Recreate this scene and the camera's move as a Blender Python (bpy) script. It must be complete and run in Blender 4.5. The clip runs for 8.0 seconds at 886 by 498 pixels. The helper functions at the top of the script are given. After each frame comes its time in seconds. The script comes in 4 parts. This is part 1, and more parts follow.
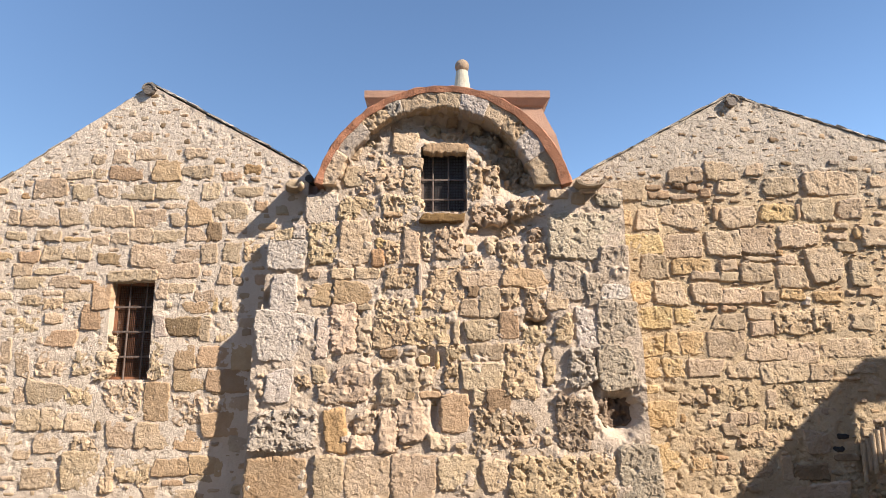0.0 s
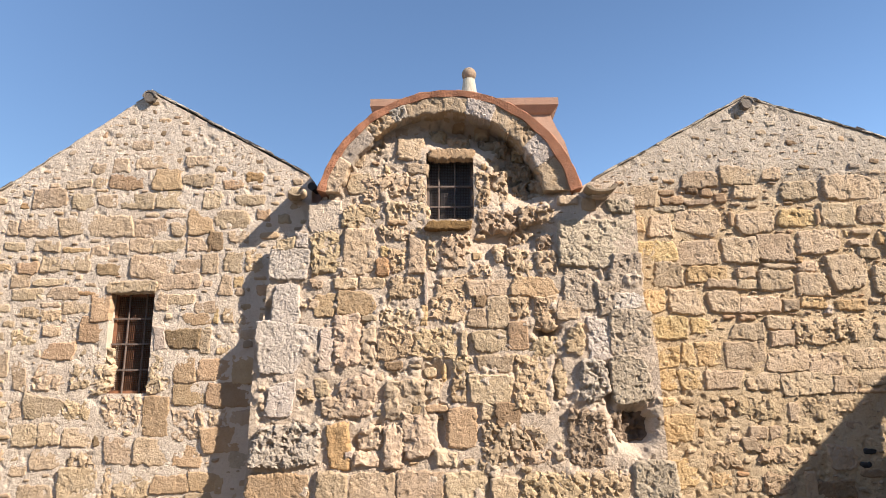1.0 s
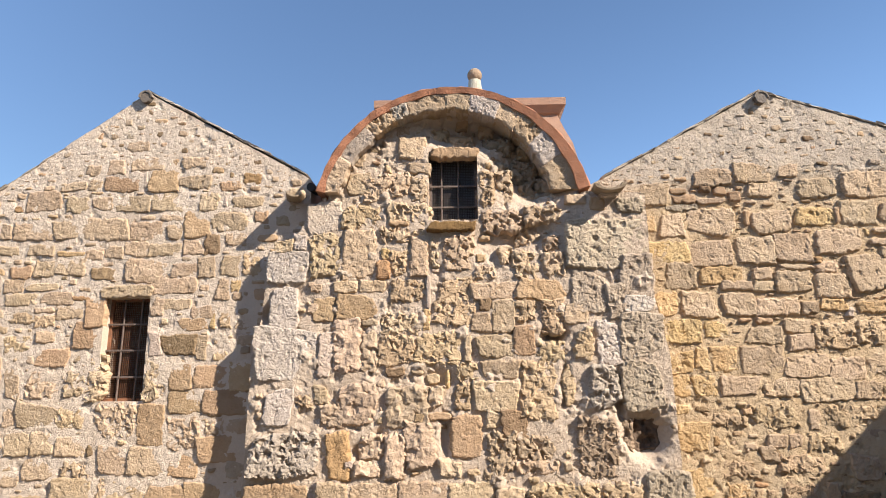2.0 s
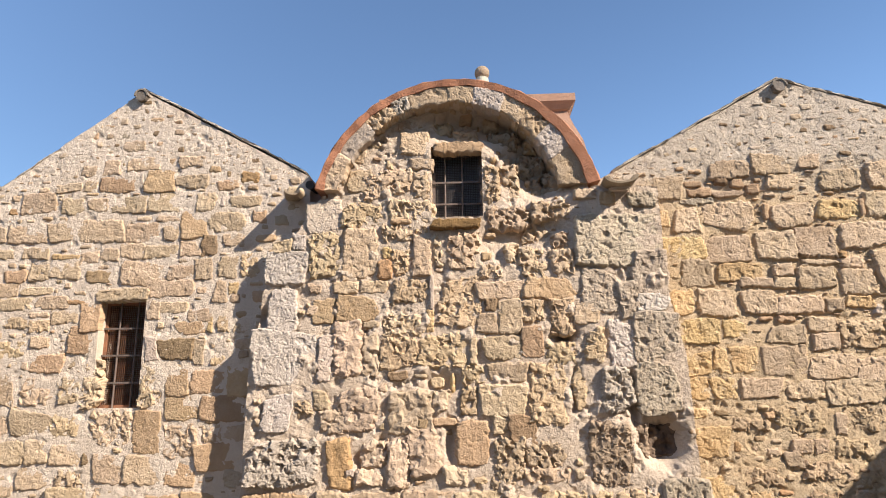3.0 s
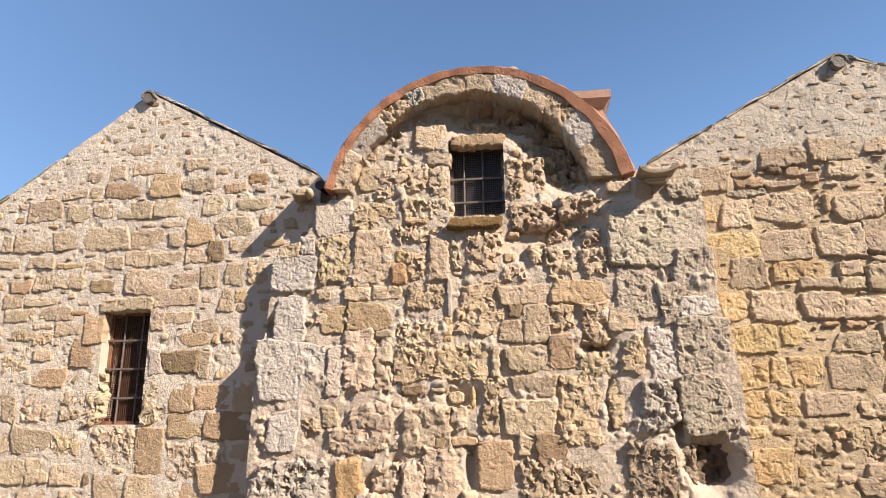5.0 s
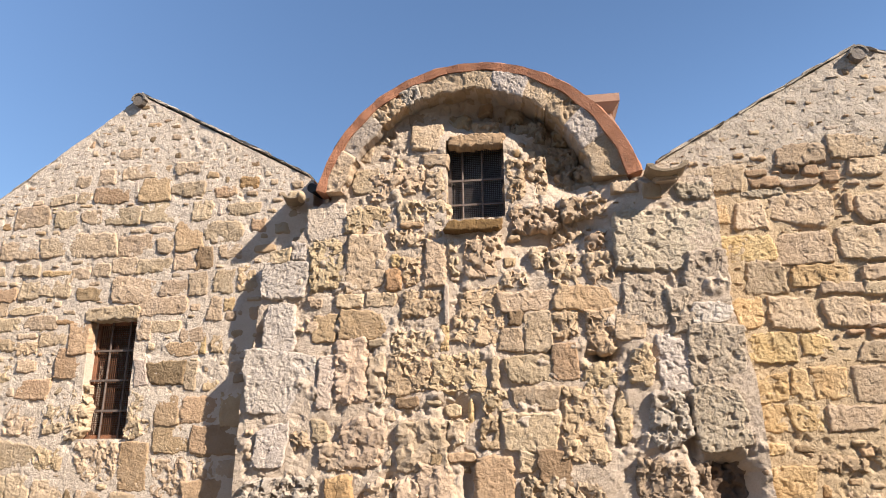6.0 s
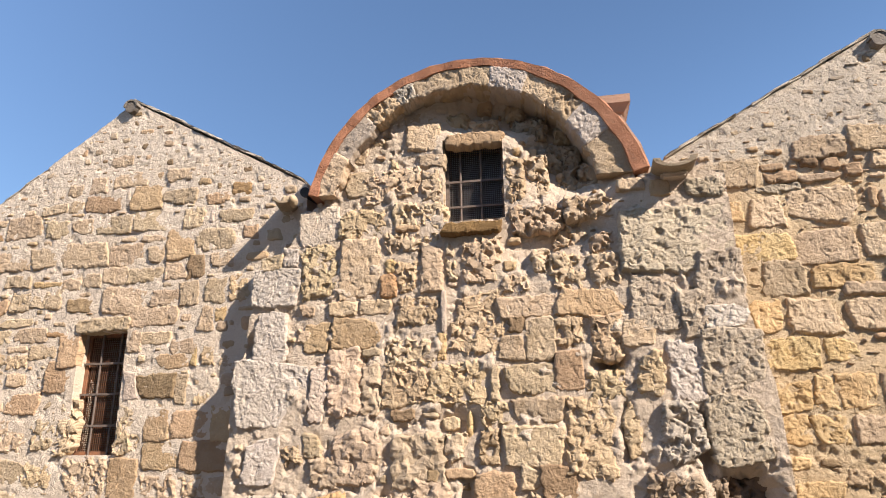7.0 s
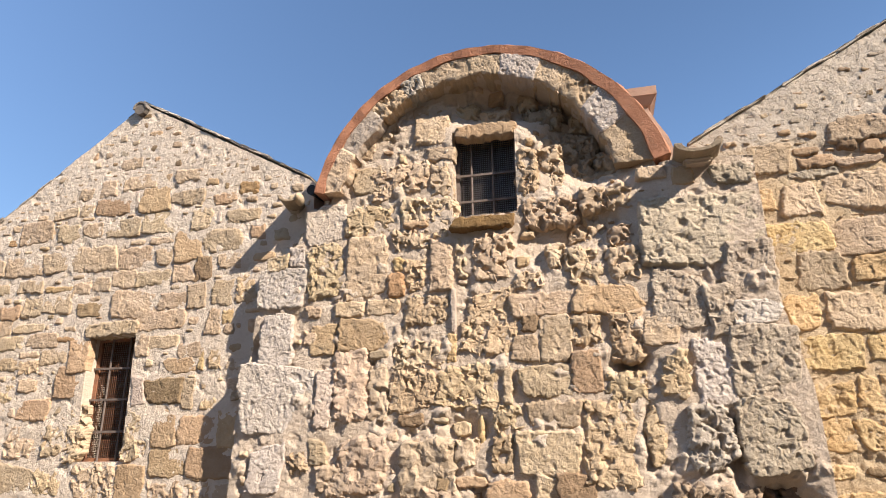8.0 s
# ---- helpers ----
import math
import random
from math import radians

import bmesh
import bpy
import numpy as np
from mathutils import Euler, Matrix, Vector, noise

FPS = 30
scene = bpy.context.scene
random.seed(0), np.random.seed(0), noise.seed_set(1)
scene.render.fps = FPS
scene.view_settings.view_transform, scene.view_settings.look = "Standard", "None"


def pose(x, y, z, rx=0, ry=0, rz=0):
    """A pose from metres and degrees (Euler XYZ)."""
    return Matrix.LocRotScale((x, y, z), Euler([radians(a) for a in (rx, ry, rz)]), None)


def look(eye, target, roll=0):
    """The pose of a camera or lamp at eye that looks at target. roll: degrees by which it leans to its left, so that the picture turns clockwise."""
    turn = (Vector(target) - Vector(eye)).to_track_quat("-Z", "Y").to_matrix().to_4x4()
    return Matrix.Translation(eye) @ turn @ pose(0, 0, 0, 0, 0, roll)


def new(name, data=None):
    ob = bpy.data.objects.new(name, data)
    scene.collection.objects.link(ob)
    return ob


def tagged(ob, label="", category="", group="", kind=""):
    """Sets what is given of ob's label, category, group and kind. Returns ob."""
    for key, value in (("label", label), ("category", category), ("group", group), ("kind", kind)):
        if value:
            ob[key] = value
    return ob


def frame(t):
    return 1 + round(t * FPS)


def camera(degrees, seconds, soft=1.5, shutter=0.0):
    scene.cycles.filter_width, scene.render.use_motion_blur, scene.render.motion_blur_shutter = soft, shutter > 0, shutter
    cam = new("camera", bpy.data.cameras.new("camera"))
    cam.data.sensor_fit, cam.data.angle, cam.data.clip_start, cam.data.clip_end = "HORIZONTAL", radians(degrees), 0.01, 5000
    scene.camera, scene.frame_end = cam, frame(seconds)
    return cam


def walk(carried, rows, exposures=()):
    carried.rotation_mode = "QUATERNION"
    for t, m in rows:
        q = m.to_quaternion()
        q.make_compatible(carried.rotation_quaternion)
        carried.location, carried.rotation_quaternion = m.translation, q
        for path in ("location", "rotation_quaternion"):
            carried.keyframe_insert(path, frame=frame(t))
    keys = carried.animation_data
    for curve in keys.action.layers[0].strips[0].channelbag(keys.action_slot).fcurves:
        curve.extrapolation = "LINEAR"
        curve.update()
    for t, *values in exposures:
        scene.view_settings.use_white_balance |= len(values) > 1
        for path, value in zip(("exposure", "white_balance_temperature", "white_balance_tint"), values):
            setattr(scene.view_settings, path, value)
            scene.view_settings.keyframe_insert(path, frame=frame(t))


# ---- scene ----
cam = camera(70.1, 8.0, soft=1.0)
METRES, EYE, TILT, LEAN, TURN = 2.6, 1.6, 10.9, 0.0, 0.0
ROWS = [
    (0.0, 0.0, 0.0, 0.0, -0.0, 0.0, -0.0),
    (0.5, 0.005, 0.0416, -0.0104, 0.42, 0.63, 0.18),
    (1.0, 0.0133, 0.089, -0.0172, 0.85, 1.11, 0.33),
    (1.5, 0.0252, 0.1365, -0.0238, 1.26, 1.43, 0.45),
    (3.0, 0.078, 0.3021, -0.0595, 2.97, 2.12, 1.19),
    (3.5, 0.1001, 0.3578, -0.0705, 3.88, 2.44, 1.55),
    (4.0, 0.1239, 0.4201, -0.0858, 5.09, 2.9, 1.78),
    (4.5, 0.1413, 0.4782, -0.0965, 6.12, 3.23, 1.85),
    (6.0, 0.2026, 0.6743, -0.1401, 8.12, 5.03, 1.96),
    (6.5, 0.2298, 0.7355, -0.1526, 8.77, 5.7, 2.21),
    (7.0, 0.264, 0.8002, -0.163, 9.95, 6.23, 2.59),
    (7.5, 0.2948, 0.8593, -0.1786, 11.43, 6.74, 2.87),
    (8.0, 0.3231, 0.9218, -0.1913, 13.1, 7.03, 3.11),
]
walk(cam, [(t, pose(0, 0, EYE, TILT, LEAN, TURN) @ pose(METRES * x, METRES * y, METRES * z, 90 + pitch, roll, yaw)) for t, x, y, z, yaw, pitch, roll in ROWS])

# ---- light ----
TO_SUN = Vector((1.75, -1.0, 1.5)).normalized()
SUN_ELEVATION, SUN_AZIMUTH = math.asin(TO_SUN.z), math.atan2(TO_SUN.x, TO_SUN.y)
world = bpy.data.worlds.new("sky")
world.use_nodes = True
scene.world = world
sky = world.node_tree.nodes.new("ShaderNodeTexSky")
sky.sky_type, sky.sun_disc, sky.sun_elevation, sky.sun_rotation = "NISHITA", False, SUN_ELEVATION, -SUN_AZIMUTH
sky.air_density, sky.dust_density, sky.ozone_density = 1.0, 0.2, 4.0
world.node_tree.nodes["Background"].inputs["Strength"].default_value = 0.079
world.node_tree.links.new(sky.outputs["Color"], world.node_tree.nodes["Background"].inputs["Color"])
sun = new("sun", bpy.data.lights.new("sun", "SUN"))
sun.data.energy, sun.data.angle, sun.data.color = 4.55, radians(0.53), (1.0, 0.905, 0.79)
sun.matrix_world = look(TO_SUN * 40, (0, 0, 0))
scene.view_settings.exposure = 1.25


# ---- materials ----
class Shader:
    """A node material under construction."""

    def __init__(self, name, roughness=0.9, metallic=0.0):
        self.mat = bpy.data.materials.new(name)
        self.mat.use_nodes = True
        self.tree = self.mat.node_tree
        self.out = self.tree.nodes["Principled BSDF"]
        self.out.inputs["Roughness"].default_value = roughness
        self.out.inputs["Metallic"].default_value = metallic
        self.out.inputs["Specular IOR Level"].default_value = 0.25
        self.where = self.node("ShaderNodeNewGeometry").outputs["Position"]

    def node(self, kind, **values):
        n = self.tree.nodes.new(kind)
        for key, value in values.items():
            n.inputs[key.replace("_", " ")].default_value = value
        return n

    def link(self, a, b):
        self.tree.links.new(a, b)

    def noise(self, scale, detail=4.0, rough=0.6, stretch=None):
        n = self.node("ShaderNodeTexNoise", Scale=scale, Detail=detail, Roughness=rough)
        where = self.where
        if stretch:
            m = self.node("ShaderNodeMapping")
            m.inputs["Scale"].default_value = stretch
            self.link(where, m.inputs["Vector"])
            where = m.outputs["Vector"]
        self.link(where, n.inputs["Vector"])
        return n.outputs["Fac"]

    def pits(self, scale):
        n = self.node("ShaderNodeTexVoronoi", Scale=scale)
        self.link(self.where, n.inputs["Vector"])
        return n.outputs["Distance"]

    def ramp(self, fac, low, high):
        n = self.node("ShaderNodeMapRange")
        n.clamp = True
        n.inputs["From Min"].default_value, n.inputs["From Max"].default_value = low, high
        self.link(fac, n.inputs["Value"])
        return n.outputs["Result"]

    def mix(self, fac, a, b, how="MIX"):
        n = self.tree.nodes.new("ShaderNodeMix")
        n.data_type, n.blend_type = "RGBA", how
        for value, socket in ((fac, n.inputs[0]), (a, n.inputs[6]), (b, n.inputs[7])):
            if isinstance(value, (int, float)):
                socket.default_value = value
            elif isinstance(value, tuple):
                socket.default_value = (*value, 1)
            else:
                self.link(value, socket)
        return n.outputs[2]

    def math(self, how, a, b):
        n = self.tree.nodes.new("ShaderNodeMath")
        n.operation = how
        for value, socket in ((a, n.inputs[0]), (b, n.inputs[1])):
            if isinstance(value, (int, float)):
                socket.default_value = value
            else:
                self.link(value, socket)
        return n.outputs[0]

    def vary(self, colour, islands, low=0.78, high=1.16, hue=0.006):
        """Shifts the colour from piece to piece."""
        pick = self.node("ShaderNodeNewGeometry").outputs["Random Per Island"] if islands else self.node("ShaderNodeObjectInfo").outputs["Random"]
        n = self.node("ShaderNodeHueSaturation")
        for key, lo, hi in (("Value", low, high), ("Hue", 0.5 - hue, 0.5 + hue)):
            r = self.node("ShaderNodeMapRange")
            r.inputs["To Min"].default_value, r.inputs["To Max"].default_value = lo, hi
            self.link(self.math("FRACT", self.math("MULTIPLY", pick, 7.31 if key == "Hue" else 1.0), 0.0), r.inputs["Value"])
            self.link(r.outputs["Result"], n.inputs[key])
        self.link(colour, n.inputs["Color"])
        return n.outputs["Color"]

    def done(self, colour, height=None, strength=0.5, distance=0.02):
        if isinstance(colour, tuple):
            self.out.inputs["Base Color"].default_value = (*colour, 1)
        else:
            self.link(colour, self.out.inputs["Base Color"])
        if height is not None:
            b = self.node("ShaderNodeBump", Strength=strength, Distance=distance)
            self.link(height, b.inputs["Height"])
            self.link(b.outputs["Normal"], self.out.inputs["Normal"])
        return self.mat


def stone_material(name, pale, deep, spot, spots=0.5, pitted=0.3, islands=False, relief=0.02, low=0.82, high=1.12):
    """Weathered limestone: two tones in clouds, dark specks and grains, pits and fine relief."""
    s = Shader(name, 0.92)
    cloud = s.ramp(s.noise(5.5, 5, 0.65), 0.36, 0.66)
    colour = s.mix(cloud, pale, deep)
    stain = s.ramp(s.noise(17, 6, 0.72), 0.56, 0.72)
    colour = s.mix(s.math("MULTIPLY", stain, spots), colour, spot)
    grain = s.ramp(s.noise(130, 3, 0.6), 0.35, 0.7)
    colour = s.mix(0.22, colour, s.mix(grain, (0.35, 0.35, 0.35), (1, 1, 1)), "MULTIPLY")
    holes = s.ramp(s.noise(62, 5, 0.6), 0.34, 0.47)
    holes_big = s.ramp(s.noise(24, 5, 0.62), 0.35, 0.47)
    pores = s.ramp(s.pits(26), 0.0, 0.17)
    height = s.math("ADD", s.noise(48, 4, 0.55), s.math("MULTIPLY", s.math("ADD", s.math("ADD", holes, holes_big), pores), pitted))
    colour = s.vary(colour, islands, low, high)
    return s.done(colour, height, 0.55, relief)


TONES = {
    "p": ((0.511, 0.384, 0.266), (0.440, 0.318, 0.203), (0.321, 0.222, 0.142), 0.4, 0.4),
    "t": ((0.464, 0.323, 0.201), (0.404, 0.266, 0.154), (0.299, 0.183, 0.100), 0.4, 0.4),
    "l": ((0.500, 0.402, 0.329), (0.456, 0.357, 0.278), (0.384, 0.288, 0.213), 0.3, 0.2),
    "g": ((0.523, 0.443, 0.380), (0.461, 0.383, 0.317), (0.253, 0.210, 0.176), 0.55, 0.6),
    "h": ((0.458, 0.371, 0.279), (0.393, 0.308, 0.225), (0.192, 0.148, 0.112), 0.6, 0.7),
    "k": ((0.528, 0.448, 0.366), (0.448, 0.368, 0.288), (0.149, 0.114, 0.083), 0.6, 0.5),
    "y": ((0.561, 0.400, 0.222), (0.510, 0.337, 0.165), (0.398, 0.240, 0.105), 0.4, 0.5),
    "o": ((0.416, 0.258, 0.136), (0.37, 0.217, 0.108), (0.247, 0.129, 0.062), 0.4, 0.4),
    "b": ((0.308, 0.213, 0.128), (0.239, 0.156, 0.0891), (0.115, 0.076, 0.0465), 0.6, 0.5),
    "r": ((0.499, 0.371, 0.240), (0.432, 0.307, 0.186), (0.281, 0.191, 0.111), 0.45, 0.5),
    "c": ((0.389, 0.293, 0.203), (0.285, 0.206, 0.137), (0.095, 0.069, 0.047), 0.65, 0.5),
    "e": ((0.508, 0.382, 0.276), (0.452, 0.329, 0.225), (0.332, 0.227, 0.145), 0.35, 0.2),
    "f": ((0.514, 0.385, 0.264), (0.446, 0.321, 0.208), (0.301, 0.205, 0.127), 0.4, 0.3),
    # x: back of the deep hollow, its shade put into the near-black colour
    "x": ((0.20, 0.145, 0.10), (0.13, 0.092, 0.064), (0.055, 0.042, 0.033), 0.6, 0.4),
    "s": ((0.270, 0.160, 0.068), (0.189, 0.106, 0.043), (0.081, 0.048, 0.021), 0.75, 0.6),
    "d": ((0.0462, 0.0441, 0.0426), (0.0308, 0.0289, 0.0279), (0.0154, 0.0152, 0.0155), 0.4, 0.3),
}
NAMES = {"p": "pale_limestone", "t": "tan_limestone", "l": "white_limestone", "g": "grey_lichened_limestone", "h": "grey_brown_limestone", "k": "dark_porous_limestone",
         "y": "yellow_sandstone", "o": "orange_stone", "b": "brown_stone", "r": "pitted_limestone", "c": "dark_crusted_stone", "e": "sculpted_cream_limestone", "f": "fretted_limestone", "x": "shade_toned_stone", "s": "cracked_brown_stone", "d": "basalt"}
STONE = {k: stone_material(NAMES[k], *v, relief=0.017) for k, v in TONES.items()}
RUBBLE = {k: stone_material(NAMES[k] + "_rubble", *TONES[k], islands=True, relief=0.018, low=0.7, high=1.15) for k in "ptrgheb"}


def mortar_material(name, pale, deep, spot, coarse=0.5, repointed=None):
    """Old lime mortar and eroded core, crumbly, with stains; the gable may be repointed in a paler mix."""
    s = Shader(name, 0.95)
    colour = s.mix(s.ramp(s.noise(2.2, 6, 0.7), 0.35, 0.65), pale, deep)
    if repointed:
        axes = s.node("ShaderNodeSeparateXYZ")
        s.link(s.where, axes.inputs[0])
        newer = s.mix(s.ramp(s.noise(3.1, 6, 0.7), 0.35, 0.65), *repointed)
        ragged = s.math("ADD", axes.outputs[2], s.math("MULTIPLY", s.noise(1.7, 5, 0.6), 1.1))
        colour = s.mix(s.ramp(ragged, 4.25, 4.75), colour, newer)
    colour = s.mix(s.math("MULTIPLY", s.ramp(s.noise(9, 7, 0.75), 0.55, 0.75), 0.6), colour, spot)
    colour = s.mix(0.25, colour, s.mix(s.ramp(s.noise(90, 4, 0.7), 0.3, 0.7), (0.4, 0.4, 0.4), (1, 1, 1)), "MULTIPLY")
    height = s.math("ADD", s.noise(30, 8, 0.7), s.math("MULTIPLY", s.ramp(s.noise(26, 6, 0.65), 0.35, 0.48), coarse))
    return s.done(colour, height, 0.9, 0.022)


MORTAR_WEST = mortar_material("lime_mortar", (0.645, 0.535, 0.435), (0.59, 0.475, 0.37), (0.47, 0.36, 0.265), 0.2)
MORTAR_MID = mortar_material("eroded_lime_mortar", (0.56, 0.448, 0.35), (0.50, 0.39, 0.292), (0.39, 0.28, 0.20), 0.2)
MORTAR_EAST = mortar_material("yellowed_lime_mortar", (0.535, 0.41, 0.275), (0.505, 0.365, 0.222), (0.39, 0.265, 0.155), repointed=((0.53, 0.445, 0.36), (0.47, 0.385, 0.30)))


def plaster_material(name, a, b, c, streak=(1, 1, 0.35)):
    s = Shader(name, 0.85)
    colour = s.mix(s.ramp(s.noise(3.0, 6, 0.7, streak), 0.35, 0.65), a, b)
    colour = s.mix(s.math("MULTIPLY", s.ramp(s.noise(14, 6, 0.75), 0.55, 0.7), 0.7), colour, c)
    return s.done(colour, s.noise(38, 8, 0.72), 0.8, 0.022)


TERRACOTTA = plaster_material("terracotta_render", (0.42, 0.19, 0.108), (0.34, 0.15, 0.085), (0.26, 0.15, 0.10))
ROSE = plaster_material("faded_rose_render", (0.38, 0.225, 0.155), (0.32, 0.19, 0.13), (0.25, 0.155, 0.11))
SLATE = stone_material("weathered_roof_tile", (0.50, 0.43, 0.35), (0.40, 0.34, 0.275), (0.20, 0.17, 0.14), 0.6, 0.3)
CLAY = plaster_material("old_clay_tile", (0.46, 0.34, 0.235), (0.36, 0.25, 0.165), (0.22, 0.165, 0.12))
SPOUT = stone_material("old_spout_stone", (0.34, 0.262, 0.178), (0.255, 0.195, 0.13), (0.16, 0.125, 0.09), 0.6, 0.3)
RIDGE = stone_material("dark_ridge_tile", (0.24, 0.20, 0.165), (0.17, 0.145, 0.12), (0.09, 0.08, 0.07), 0.6, 0.3)
FINIAL = stone_material("finial_stone", (0.47, 0.43, 0.35), (0.36, 0.325, 0.26), (0.18, 0.16, 0.135), 0.7, 0.3)


def metal_material(name, a, b, rough, metal=0.6):
    s = Shader(name, rough, metal)
    return s.done(s.mix(s.ramp(s.noise(24, 6, 0.7), 0.4, 0.62), a, b), s.noise(120, 4), 0.3, 0.003)


IRON = metal_material("rusted_iron", (0.19, 0.15, 0.13), (0.12, 0.09, 0.075), 0.75, 0.3)
RUST_MESH = metal_material("rusty_wire_mesh", (0.16, 0.07, 0.038), (0.10, 0.052, 0.034), 0.75, 0.4)
DARK_MESH = metal_material("dark_wire_mesh", (0.12, 0.10, 0.095), (0.075, 0.064, 0.062), 0.6, 0.4)
RUST_FRAME = metal_material("rusty_frame_paint", (0.30, 0.14, 0.075), (0.19, 0.095, 0.06), 0.75, 0.2)
PIPE = metal_material("black_pipe", (0.022, 0.022, 0.023), (0.03, 0.03, 0.032), 0.6, 0.0)
GLASS = Shader("dusty_glass", 0.6)
GLASS.out.inputs["Specular IOR Level"].default_value = 0.08
GLASS.out.inputs["Transmission Weight"].default_value = 0.9
GLASS = GLASS.done((0.25, 0.27, 0.28))
PLASTER_DARK = plaster_material("interior_plaster", (0.28, 0.24, 0.19), (0.23, 0.19, 0.15), (0.17, 0.14, 0.11))


def ground_material():
    s = Shader("worn_paving", 0.9)
    colour = s.mix(s.ramp(s.noise(1.3, 6, 0.7), 0.4, 0.6), (0.14, 0.12, 0.10), (0.11, 0.095, 0.08))
    colour = s.mix(s.ramp(s.noise(30, 5, 0.7), 0.5, 0.7), colour, (0.12, 0.105, 0.09))
    return s.done(colour, s.noise(25, 6, 0.7), 0.5, 0.01)


# ---- relief ----
TURNS = np.random.RandomState(7).rand(256, 256) * 2 * math.pi
LEAN_X, LEAN_Z = np.cos(TURNS), np.sin(TURNS)
CHANCE = np.random.RandomState(11).rand(4, 256, 256)


def lattice(x, z, size, shift=0.0):
    """Gradient noise in the plane of a wall, about 0 to 1, with cells of that size."""
    x, z = np.asarray(x) / size + 100.3 + shift, np.asarray(z) / size + 57.9 + shift * 1.7
    i, j = np.floor(x).astype(int), np.floor(z).astype(int)
    u, v = x - i, z - j
    su, sv = u * u * u * (u * (u * 6 - 15) + 10), v * v * v * (v * (v * 6 - 15) + 10)
    g = lambda a, b: LEAN_X[(i + a) % 256, (j + b) % 256] * (u - a) + LEAN_Z[(i + a) % 256, (j + b) % 256] * (v - b)
    return 0.5 + 0.85 * ((g(0, 0) * (1 - su) + g(1, 0) * su) * (1 - sv) + (g(0, 1) * (1 - su) + g(1, 1) * su) * sv)


def rough(x, z, size, octaves=4, gain=0.55, shift=0.0):
    total, amp, norm = 0.0, 1.0, 0.0
    for k in range(octaves):
        c, s = math.cos(0.5 + 0.9 * k), math.sin(0.5 + 0.9 * k)
        total, norm = total + amp * (lattice(c * x - s * z, s * x + c * z, size / 2 ** k, shift + 13.7 * k) - 0.5), norm + amp
        amp *= gain
    return total / norm * 2


def pocks(x, z, size, share, shift=0.0):
    """Weathered pockets with steep sides, scattered one to a cell: 0 on the surface to 1 at the bottom."""
    x, z = np.asarray(x, float), np.asarray(z, float)
    a = x + 0.45 * size * rough(x, z, size * 0.7, 2, 0.6, shift + 3)
    b = z + 0.45 * size * rough(x, z, size * 0.7, 2, 0.6, shift + 51)
    a, b = a / size + 90.7 + shift * 3.1, b / size + 40.2 + shift * 2.3
    i, j = np.floor(a).astype(int), np.floor(b).astype(int)
    deep = np.zeros(np.broadcast(a, b).shape)
    for di in (-1, 0, 1):
        for dj in (-1, 0, 1):
            p, q = (i + di) % 256, (j + dj) % 256
            away = np.hypot(a - i - di - CHANCE[0, p, q], b - j - dj - CHANCE[1, p, q])
            radius = np.where(CHANCE[2, p, q] < share, 0.22 + 0.42 * CHANCE[3, p, q], 1e-3)
            deep = np.maximum(deep, np.clip((1 - away / radius) * 2.0, 0, 1) * (0.5 + CHANCE[3, p, q] * 0.5))
    return deep


# weathering of each kind of stone: swell, grain, size of the pockets, their share and depth, share and depth of the small ones
WEATHER = {"p": (0.011, 0.0045, 0.06, 0.25, 0.010, 0.35, 0.006), "t": (0.009, 0.004, 0.06, 0.15, 0.008, 0.30, 0.005), "l": (0.007, 0.0045, 0.06, 0.15, 0.008, 0.35, 0.006),
           "g": (0.010, 0.0055, 0.07, 0.15, 0.014, 0.55, 0.008), "h": (0.014, 0.0065, 0.075, 0.22, 0.022, 0.65, 0.010), "y": (0.014, 0.006, 0.07, 0.35, 0.014, 0.35, 0.007),
           "x": (0.050, 0.008, 0.12, 0.6, 0.06, 0.40, 0.012), "r": (0.024, 0.0055, 0.070, 0.42, 0.034, 0.40, 0.010), "k": (0.022, 0.006, 0.080, 0.55, 0.045, 0.50, 0.014), "c": (0.024, 0.007, 0.075, 0.55, 0.045, 0.50, 0.014),
           "e": (0.034, 0.005, 0.12, 0.35, 0.026, 0.15, 0.007), "f": (0.026, 0.0055, 0.064, 0.72, 0.048, 0.30, 0.010)}


def weathered(kind, x, z, seed):
    """The worn face of a stone: how far each place stands out."""
    swell, grain, size, share, depth, share_small, depth_small = WEATHER.get(kind, (0.012, 0.004, 0.06, 0.12, 0.008, 0.2, 0.004))
    d = swell * rough(x, z, 0.20 if kind == "e" else 0.16, 3, 0.55, seed % 11) + grain * rough(x, z, 0.042, 3, 0.75, seed % 19 + 30)
    return d - depth * pocks(x, z, size, share, seed % 23) - depth_small * pocks(x, z, size * 0.42, share_small, seed % 29 + 7)


# ---- building blocks ----
def mesh(name, verts, faces, material):
    me = bpy.data.meshes.new(name)
    if isinstance(faces, np.ndarray):
        count, corners = faces.shape
        me.vertices.add(len(verts))
        me.vertices.foreach_set("co", np.asarray(verts, np.float32).ravel())
        me.loops.add(count * corners)
        me.loops.foreach_set("vertex_index", faces.astype(np.int32).ravel())
        me.polygons.add(count)
        me.polygons.foreach_set("loop_start", np.arange(0, count * corners, corners, dtype=np.int32))
    else:
        me.from_pydata([tuple(v) for v in verts], [], [tuple(f) for f in faces])
    me.materials.append(material)
    me.update(calc_edges=True)
    return me


